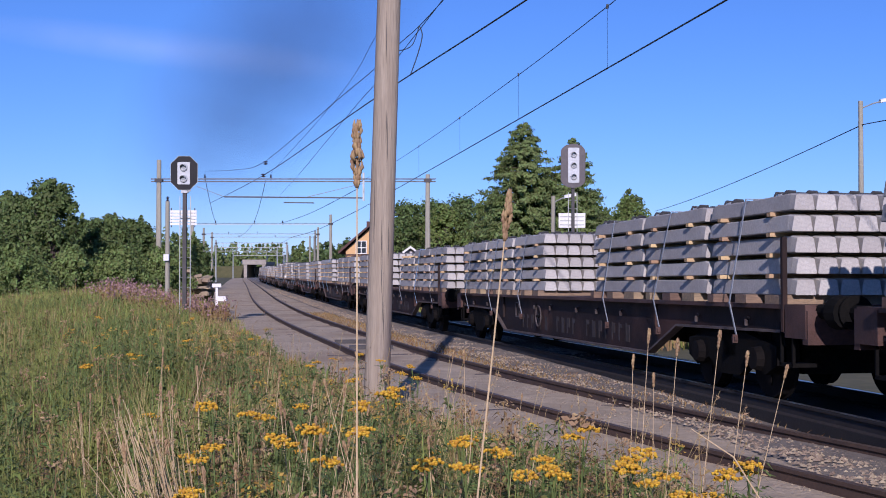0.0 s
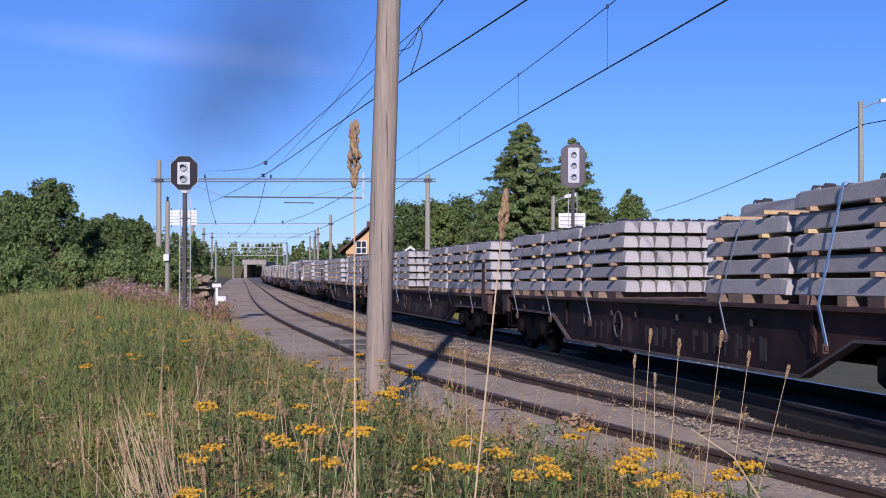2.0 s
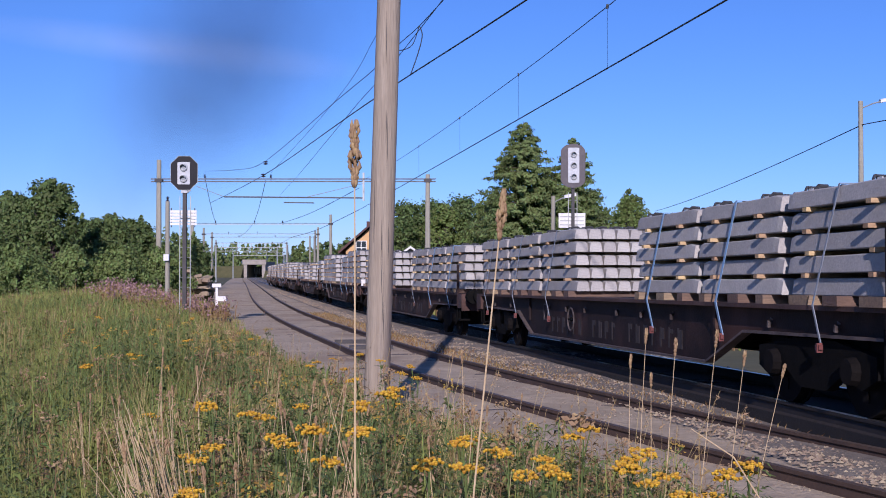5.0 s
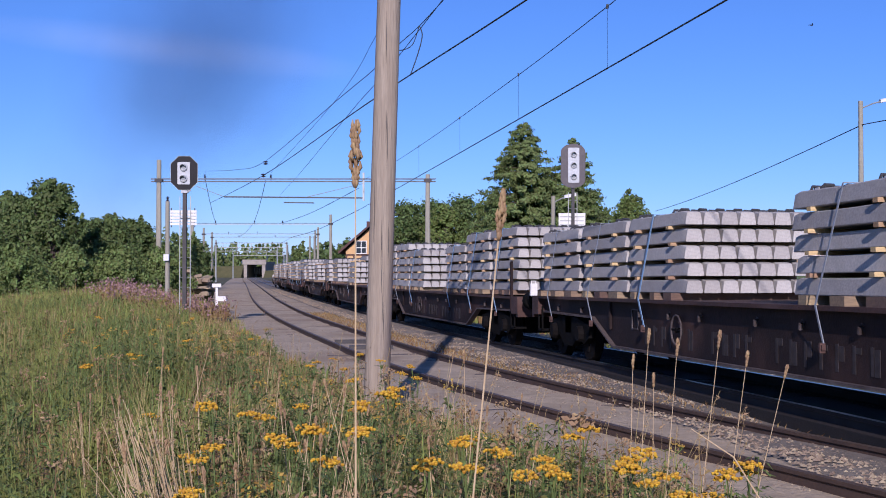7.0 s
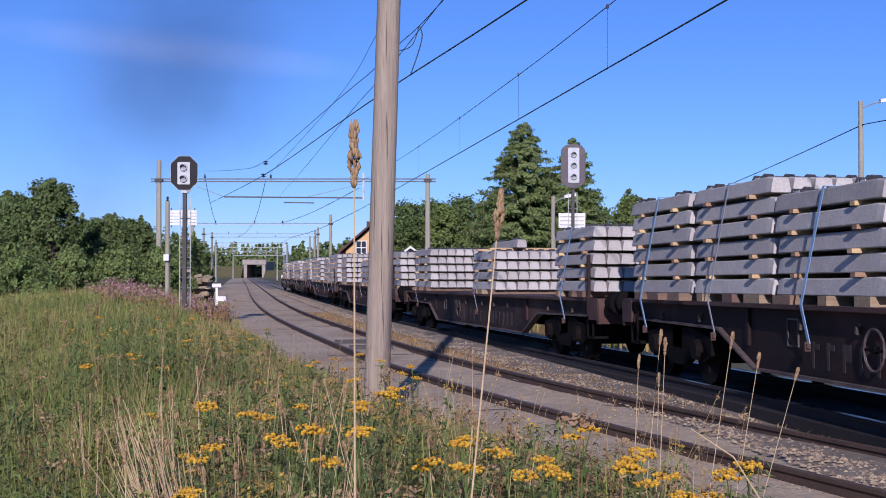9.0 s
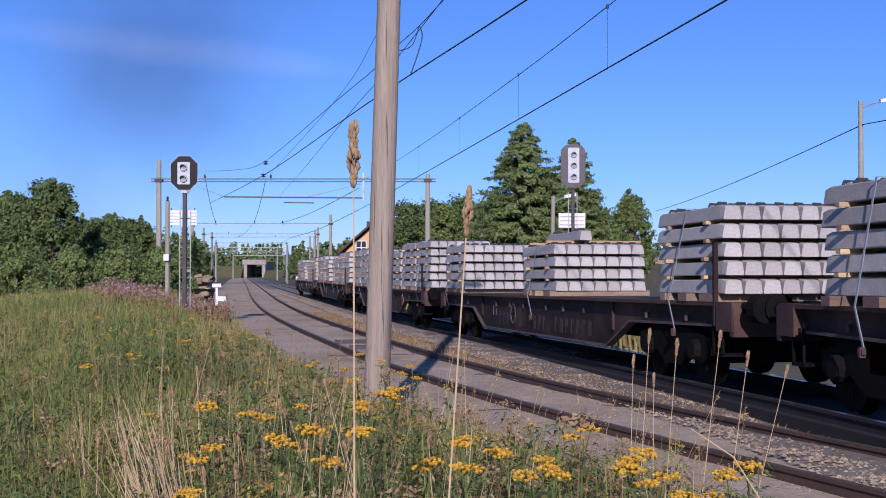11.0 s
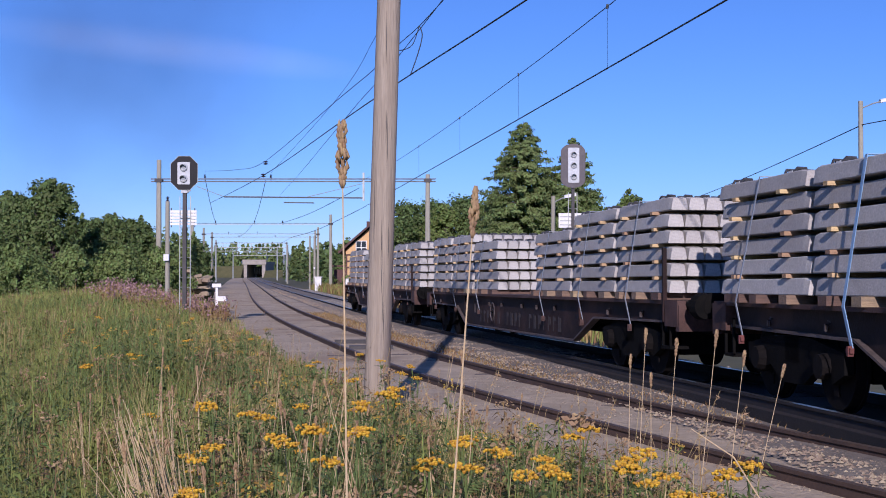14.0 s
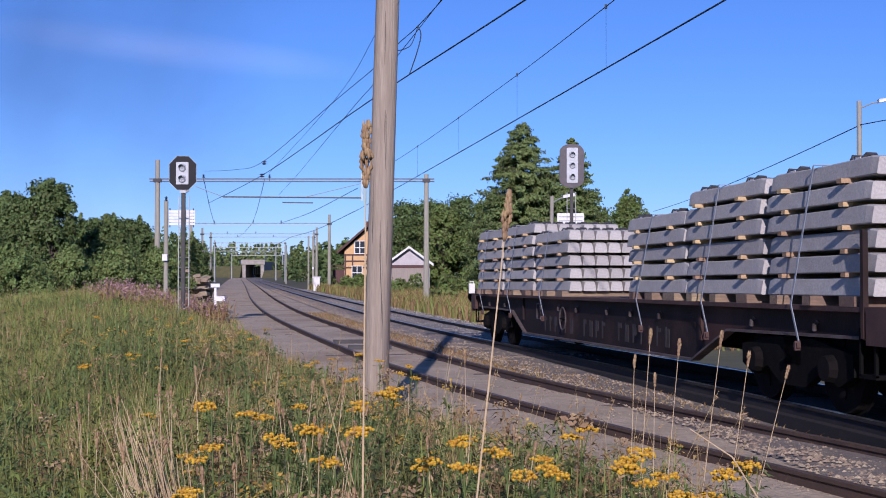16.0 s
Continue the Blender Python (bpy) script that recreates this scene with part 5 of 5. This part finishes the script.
def tansy(rng, h):
    t = thing("tansy_plant", "flowering tansy with flat clusters of yellow buttons", "wild flower", "tansies in the meadow")
    stem, leaves = Shape(), Shape()
    lean = Vector((rng.uniform(-0.06, 0.06), rng.uniform(-0.06, 0.06), 0))
    stem.tube([(0, 0, -h), lean * 0.5 + Vector((0, 0, -h * 0.45)), lean + Vector((0, 0, -0.06))], [0.005, 0.004, 0.003], 5)
    for i in range(48):
        z = -h * rng.uniform(0.08, 0.85)
        a = rng.uniform(0, 2 * math.pi)
        r = rng.uniform(0.06, 0.13)
        base = lean * (1 + z / h)
        tip = base + Vector((math.cos(a) * r, math.sin(a) * r, z + rng.uniform(0, 0.06)))
        root = base + Vector((0, 0, z))
        side = Vector((-math.sin(a), math.cos(a), 0.2))
        for k in range(7):
            p = root.lerp(tip, (k + 1) / 8)
            q = side * 0.03 * math.sin(math.pi * (k + 1.3) / 9)
            f = (tip - root) * 0.05
            leaves.face(p - f, p + q + f, p + f * 0.6, p - q + f)
    part("foliage", leaves, TANSY_GREEN, t, "feathery green leaves")
    heads = rng.randint(2, 3)
    for i in range(heads):
        c = lean + Vector((rng.uniform(-0.04, 0.04), rng.uniform(-0.04, 0.04), rng.uniform(-0.05, 0.0)))
        fl = Shape()
        stem.tube([lean + Vector((0, 0, -0.13)), c - Vector((0, 0, 0.01))], 0.002, 4)
        for k in range(rng.randint(20, 32)):
            a, r = rng.uniform(0, 2 * math.pi), 0.042 * math.sqrt(rng.random())
            p = c + Vector((math.cos(a) * r, math.sin(a) * r, rng.uniform(-0.006, 0.006) - r * 0.15))
            rad = rng.uniform(0.0055, 0.008)
            fl.tube([p - Vector((0, 0, rad * 0.8)), p, p + Vector((0, 0, rad * 0.55))], [rad * 0.5, rad, rad * 0.55], 7)
        part("flower_head", fl, TANSY_YELLOW, t, "flat cluster of yellow buttons")
    part("stem", stem, TANSY_GREEN, t)
    return t


TANSY = ((-0.80, 4.60, 1.18), (-0.75, 4.60, 1.13), (-0.61, 4.30, 1.09), (-0.78, 4.20, 1.07), (-0.50, 4.50, 1.11), (-0.32, 4.30, 1.14), (-0.34, 4.20, 1.05), (-0.33, 5.20, 1.12), (-0.25, 5.40, 1.13), (-0.08, 4.20, 1.04), (0.10, 4.60, 1.04), (0.10, 4.20, 1.03), (0.24, 4.40, 1.05), (0.31, 4.20, 1.04), (0.38, 4.00, 1.01), (0.47, 4.60, 1.09), (0.52, 4.00, 1.05), (0.63, 4.20, 1.08), (0.69, 3.90, 0.99), (0.73, 3.90, 1.03), (0.83, 3.90, 1.04), (0.93, 4.00, 1.06), (0.80, 3.80, 0.97), (-0.84, 4.00, 0.98), (0.32, 4.10, 1.01), (-0.16, 5.60, 1.14), (0.65, 4.10, 1.05))
trng = random.Random(51)
forms = []
for i, (x, y, z) in enumerate(TANSY):
    if i < 6:
        forms.append(put(tansy(trng, 1.25), x, y, z))
    else:
        copy_thing(forms[i % 6], pose(x, y, z, 0, 0, trng.uniform(0, 360)))
n_far = 0
while n_far < 34:
    y = 5.5 + 22 * trng.random() ** 1.5
    x = trng.uniform(-0.28 * y, 0.0 * y)
    if in_weeds(x, y) > 2.6:
        copy_thing(forms[n_far % 6], pose(x, y, ground_z(x, y) + trng.uniform(0.55, 0.95), 0, 0, trng.uniform(0, 360)))
        n_far += 1


# tall grasses that sway
SWAY = []


def tall_stalk(x, y, z_top, z_base, head, head_r, label, seed, thick=1.0):
    rng = random.Random(seed)
    s = thing("tall_grass_stalk", label, "grass stalk")
    L = z_top - z_base
    part("stem", Shape().tube([(0, 0, 0), (0.004, 0, L * 0.5), (0, 0, L - head * 0.9)], [0.0042 * thick, 0.0036 * thick, 0.0022 * thick], 6), STEM, s, "pale straw stem")
    hd = Shape()
    n = int(head / 0.0085)
    for i in range(n):
        u = i / n
        r = head_r * (0.35 + 0.65 * math.sin(math.pi * min(1, 0.12 + 0.85 * u)))* (1.2 if (i // 3) % 2 else 0.75)
        for k in range(7):
            a = rng.uniform(0, 2 * math.pi)
            b = Vector((math.cos(a) * r * 0.5, math.sin(a) * r * 0.5, L - head + u * head))
            hd.tube([b, b + Vector((math.cos(a) * r * 0.4, math.sin(a) * r * 0.4, 0.009)), b + Vector((math.cos(a) * r * 0.3, math.sin(a) * r * 0.3, 0.02))], [0.0012, 0.0036, 0.0006], 6)
    part("seed_head", hd, SEED, s, "ripe tan seed head", smooth=True)
    s.matrix_basis = pose(x, y, z_base)
    return s


# place of the foot, then the lean in degrees to the side over time
a = tall_stalk(-0.156, 2.2, 1.885, 0.0, 0.108, 0.0095, "tall dry grass stalk with a knotted ripe seed head", 1, 0.62)
SWAY.append((a, (-0.156, 2.2, 0.0), ((0, 0.23), (1.5, 0.09), (3.5, 0.07), (7, 0.14), (9, 0.07), (10.6, 0.19), (11.3, -0.06), (11.5, 1.3), (12, 0.29), (12.5, 0.29), (13, -0.11), (13.5, -1.27), (14.0, -0.57), (14.5, -0.39), (15, 0.29), (15.5, 0.29), (16, 0.8))))
b = tall_stalk(-0.08, 2.2, 1.775, 0.0, 0.08, 0.007, "tall dry grass stalk bending in the wind", 2, 0.62)
SWAY.append((b, (-0.08, 2.2, 0.0), ((0, 6.3), (1.5, 6.15), (3.5, 6.0), (7, 5.95), (9, 5.84), (10.6, 5.6), (11.3, 3.1), (11.5, 7.9), (12, 4.3), (12.5, 5.8), (13, 4.0), (13.5, 1.7), (14.0, 4.4), (14.5, 3.7), (15, 5.2), (15.5, 5.87), (16, 6.36))))
for i, (x, y, zt, hd, la, lb) in enumerate(((0.6, 4.2, 1.44, 0.045, 4, 6), (0.64, 4.0, 1.42, 0.05, 5, 3), (0.73, 4.0, 1.45, 0.05, 7, 9), (0.575, 4.1, 1.36, 0.04, 2, 3), (0.66, 4.1, 1.3, 0.04, 1, 2), (0.83, 4.1, 1.38, 0.045, 8, 10), (0.1, 5.0, 1.32, 0.05, -1, 1), (0.88, 4.2, 1.35, 0.04, 14, 16))):
    o = tall_stalk(x, y, zt, 0.3, hd, 0.0042, "slim pale grass stalk with a small seed head", 10 + i, 0.4)
    SWAY.append((o, (x, y, 0.3), ((0, la), (1.5, la + 0.4), (3.5, la - 0.5), (7, la), (9, lb), (11.3, la), (12.5, lb + 0.6), (13.5, la - 0.6), (14.5, la), (15.3, lb), (16, la + 0.5))))
srng = random.Random(60)
for i in range(70):
    y = srng.uniform(3.2, 9)
    x = srng.uniform(-0.3 * y, 0.06 * y)
    h = srng.uniform(0.9, 1.2)
    o = tall_stalk(0, 0, h, 0, 0.05, 0.005, "dry grass stalk with a thin seed head", 100 + i, 0.6) if i < 5 else copy_thing(stalks[i % 5], pose(0, 0, 0))
    if i == 0:
        stalks = []
    if i < 5:
        stalks.append(o)
    o.matrix_basis = pose(x, y, ground_z(x, y), srng.uniform(-9, 9), srng.uniform(-16, 16), srng.uniform(0, 360))

# a bleached straw tuft, an arching stalk and a withered dock
tuft = Shape()
for i in range(70):
    r = srng.uniform(0.3, 0.62)
    p = Vector((-0.96 + srng.gauss(0, 0.05), 4.5 + srng.gauss(0, 0.06), 0.55))
    q = p + Vector((-0.22 * r + srng.gauss(0, 0.05), srng.gauss(0, 0.06), r))
    tuft.tube([p, p.lerp(q, 0.5) + Vector((0.012, 0, 0)), q], [0.002, 0.0022, 0.001], 4)
thing("straw_tuft", "bleached tuft of dead straw leaning in the weeds", "grass tuft", kind="stuff", mesh=tuft.mesh("straw_tuft", STEM))
arch = thing("arching_stalk", "pale dead grass stalk arching over the gravel", "grass stalk")
part("stem", Shape().tube([(0.98, 3.6, 0.3), (0.92, 3.6, 0.95), (0.82, 3.6, 1.11), (0.7, 3.6, 1.19)], [0.003, 0.0028, 0.0024, 0.0012], 6), STEM, arch)
dock = thing("withered_dock", "withered rust-brown dock plant beside the tansies", "wild flower")
part("stem", Shape().tube([(0.49, 4.6, 0.2), (0.48, 4.6, 0.7), (0.5, 4.6, 1.12)], [0.004, 0.0035, 0.002], 6), RUSSET, dock)
seeds = Shape()
for i in range(60):
    leaf(seeds, (0.5 + srng.gauss(0, 0.03), 4.6 + srng.gauss(0, 0.03), 1.09 + srng.gauss(0, 0.022)), srng.uniform(0.008, 0.022), srng)
part("withered_leaves", seeds, SEED, dock, "curled tan leaves")

# fireweed
fw = Shape()
fg = Shape()
frng = random.Random(71)
for i in range(380):
    if frng.random() < 0.7:
        y = frng.uniform(38, 56)
        x = -0.246 * y + frng.gauss(0, 0.015) * y
    else:
        y = frng.uniform(40, 52)
        x = -0.196 * y + frng.gauss(0, 0.014) * y
    if in_weeds(x, y) < 2.2:
        continue
    z = ground_z(x, y)
    h = frng.uniform(0.5, 0.9)
    blade(fg, x, y, z, h, 0.02, frng, 0.15)
    for k in range(6):
        leaf(fw, (x + frng.gauss(0, 0.05), y + frng.gauss(0, 0.05), z + h * frng.uniform(0.65, 1.05)), 0.05, frng)
        leaf(fg, (x + frng.gauss(0, 0.08), y + frng.gauss(0, 0.08), z + h * frng.uniform(0.2, 0.7)), 0.07, frng)
thing("fireweed_flowers", "faded pink fireweed flowers on the bank", "wild flowers", kind="stuff", mesh=fw.mesh("fireweed_flowers", FIREWEED))
thing("fireweed_stems", "russet green fireweed stems on the bank", "wild flowers", kind="stuff", mesh=fg.mesh("fireweed_stems", RUSSET))

# rubble, timber heap, marker posts
rb = random.Random(81)
heap = thing("rubble_heap", "heap of broken pale stone slabs and old timber", "rubble heap")
for i in range(60):
    x, y = -14.0 + rb.uniform(-1.3, 1.1), 70 + rb.uniform(-1.2, 1.2)
    r = math.hypot(x + 14.0, y - 70)
    z = 0.35 + max(0, 1.5 - r * 0.55) * rb.random()
    w, d, h = rb.uniform(0.15, 0.55), rb.uniform(0.12, 0.3), rb.uniform(0.05, 0.13)
    part("slab", Shape().box(-w, w, -d, d, -h, h), ROCK, heap, m=pose(x, y, z, rb.uniform(-14, 14), rb.uniform(-14, 14), rb.uniform(0, 180)))
part("heap_core", Shape().blob((-14.0, 70.3, 0.15), 1.5, rb, 0.55), SOIL, heap, "earth core of the heap")
dw = thing("dwarf_signal", "small white-topped marker post beside the siding", "marker post")
part("post", Shape().box(-9.83, -9.73, 55, 55.1, -0.2, 1.1), WHITE_PAINT, dw)
part("head", Shape().box(-9.97, -9.58, 54.94, 54.99, 1.0, 1.16), WHITE_PAINT, dw)
part("foot_box", Shape().box(-9.72, -9.3, 54.6, 54.9, 0.42, 0.62), WHITE_PAINT, dw)
for i, (x, y, a) in enumerate(((-3.75, 33, 8), (-3.3, 30.5, 4))):
    thing("loose_timber", "dark old timber lying between the siding's rails", "timber", m=pose(*on_track("siding", y - 3, 0)[:2], -0.08, 0, 0, a), mesh=Shape().box(-0.5, 0.5, -0.09, 0.09, -0.05, 0.05).mesh("loose_timber", DARK_STEEL))
for i, (x, y) in enumerate(((-10.6, 47), (-9.6, 44))):
    thing("loose_timber", "dark old timber lying on the bank", "timber", m=pose(x + 1.4, y, 0.0, 0, 3, 12 - i * 20), mesh=Shape().box(-0.9, 0.9, -0.08, 0.08, -0.08, 0.1).mesh("loose_timber", DARK_STEEL))
relay = thing("relay_box", "white relay cabinet beside the main track", "cabinet")
part("body", Shape().box(-14.1, -13.4, 140, 140.8, -0.4, 1.1), WHITE_PAINT, relay)
part("roof", Shape().box(-14.2, -13.3, 139.9, 140.9, 1.1, 1.2), WHITE_PAINT, relay)

# ---- smoke of the engine, a row of soft puffs that drift off ----
def smoke_material(name, color, scale, strength, grain):
    m = bpy.data.materials.new(name)
    m.use_nodes = True
    t = m.node_tree
    t.nodes.remove(t.nodes["Principled BSDF"])
    co = t.nodes.new("ShaderNodeTexCoord")
    gr = t.nodes.new("ShaderNodeTexGradient")
    gr.gradient_type = "SPHERICAL"
    mp = t.nodes.new("ShaderNodeMapping")
    mp.inputs["Scale"].default_value = scale
    nz = t.nodes.new("ShaderNodeTexNoise")
    nz.inputs["Scale"].default_value, nz.inputs["Detail"].default_value = grain, 5
    mul = t.nodes.new("ShaderNodeMath")
    mul.operation = "MULTIPLY"
    sc = t.nodes.new("ShaderNodeMath")
    sc.operation, sc.use_clamp = "MULTIPLY", True
    sc.inputs[1].default_value = strength
    tr_, df, mx = t.nodes.new("ShaderNodeBsdfTransparent"), t.nodes.new("ShaderNodeBsdfDiffuse"), t.nodes.new("ShaderNodeMixShader")
    df.inputs["Color"].default_value = color
    t.links.new(co.outputs["Object"], mp.inputs["Vector"])
    t.links.new(mp.outputs["Vector"], gr.inputs["Vector"])
    t.links.new(co.outputs["Object"], nz.inputs["Vector"])
    t.links.new(gr.outputs["Fac"], mul.inputs[0])
    t.links.new(nz.outputs["Fac"], mul.inputs[1])
    t.links.new(mul.outputs["Value"], sc.inputs[0])
    t.links.new(sc.outputs["Value"], mx.inputs["Fac"])
    t.links.new(tr_.outputs["BSDF"], mx.inputs[1])
    t.links.new(df.outputs["BSDF"], mx.inputs[2])
    t.links.new(mx.outputs["Shader"], t.nodes["Material Output"].inputs["Surface"])
    return m


SMOKE = smoke_material("smoke", (0.035, 0.035, 0.045, 1), (1 / 14, 1 / 14, 1 / 14), 0.32, 0.09)
CLOUD = smoke_material("thin_cloud", (0.8, 0.8, 0.82, 1), (1 / 620, 1, 1 / 60), 0.2, 0.004)
veil = Shape().face((-620, 0, -60), (620, 0, -60), (620, 0, 60), (-620, 0, 60))
thing("cirrus_streak", "faint white streak of high cirrus cloud", "cloud", kind="structure", m=pose(-790, 3600, 640, 0, 7, 0), mesh=veil.mesh("cirrus_streak", CLOUD))
PUFFS = []
prng = random.Random(91)
for i in range(7):
    u = i / 6
    sh = Shape()
    ring = lambda r, y: [(math.cos(2 * math.pi * k / 32) * r, y, math.sin(2 * math.pi * k / 32) * r) for k in range(32)]
    sh.loft([ring(14.0, 1.5), ring(9, 0.5), ring(4, 0.1), ring(0.02, 0)], cap=False)
    ob = thing("smoke_puff", "thin dark engine smoke drifting over the tracks", "smoke", "smoke puffs", mesh=sh.mesh("smoke_puff", SMOKE, smooth=True))
    x0, z0 = -13 - 19 * u, 34 - 15 * u + (2 if i % 2 else -1)
    PUFFS.append((ob, (x0, 152 + i * 2.6, z0), (x0 - 24 + 9 * u + (9 if i % 2 else -9), 152 + i * 2.6, z0 + (6 if i % 3 else -9))))

# ---- a swallow over the line ----
BIRD = thing("swallow", "small dark swallow in quick flight over the line", "bird")
part("body", Shape().tube([(0, 0.08, 0), (0, 0.05, 0), (0, 0, 0), (0, -0.06, 0), (0, -0.11, 0)], [0.004, 0.02, 0.024, 0.014, 0.004], 8), DARK_STEEL, BIRD, smooth=True)
part("tail", Shape().loft([[(-0.012, -0.09, 0), (0.012, -0.09, 0), (0.012, -0.09, 0.004), (-0.012, -0.09, 0.004)], [(-0.03, -0.17, 0), (0.03, -0.17, 0), (0.03, -0.17, 0.003), (-0.03, -0.17, 0.003)]]), DARK_STEEL, BIRD)
WINGS = []
for s in (-1, 1):
    ring = lambda x, a, b: [(s * x, a, 0), (s * x, b, 0), (s * x, b, 0.005), (s * x, a, 0.005)][::s]
    WINGS.append(part("wing", Shape().loft([ring(0.01, 0.04, -0.03), ring(0.08, 0.045, -0.015), ring(0.17, -0.03, -0.05)]), DARK_STEEL, BIRD))
FLIGHT = ((0, (-20, 40, 60)), (4.5, (0, 50, 35)), (5.5, (6.6, 58, 15.63)), (5.9, (9.43, 58, 12.28)), (6.3, (12.04, 58, 11.27)), (6.5, (13.38, 58, 11.63)), (6.7, (14.62, 58, 12.1)), (7.0, (16.86, 58, 12.95)), (7.5, (20.65, 58, 14.6)), (9, (45, 50, 30)), (16, (160, 40, 60)))


# ---- what moves ----
def motions():
    times = [i * 0.5 for i in range(33)]
    for ob, number, ahead, z, *across in TRAVEL:
        rows = []
        for t in times:
            s = FIRST + LENGTH * (number + 0.5) - SPEED * t + 0.0149 * t * (16 - t) + SLACK.get(number, 0.0)
            x, y, h = on_track("main", s + ahead, -across[0] if across else 0.0)
            up = rise("main", s + ahead)
            tilt = math.degrees(rise("main", s + ahead + 0.5) - rise("main", s + ahead - 0.5))
            rows.append((t, pose(x, y, z + up, tilt, 0, math.degrees(h))))
        walk(ob, rows)
    for ob, foot, leans in SWAY:
        walk(ob, [(t, pose(*foot, 0, a, 0)) for t, a in leans])
    walk(BIRD, [(t, pose(*p, 0, 0, -80)) for t, p in FLIGHT])
    for k, wing in enumerate(WINGS):
        walk(wing, [(i * 0.125, pose(0, 0, 0, 0, (35 if i % 2 else -25) * (1 if k else -1), 0)) for i in range(129)])
    for ob, p, q in PUFFS:
        walk(ob, [(0.0, pose(*p)), (8.0, pose(*[(m + n) / 2 for m, n in zip(p, q)])), (16.0, pose(*q))])


motions()
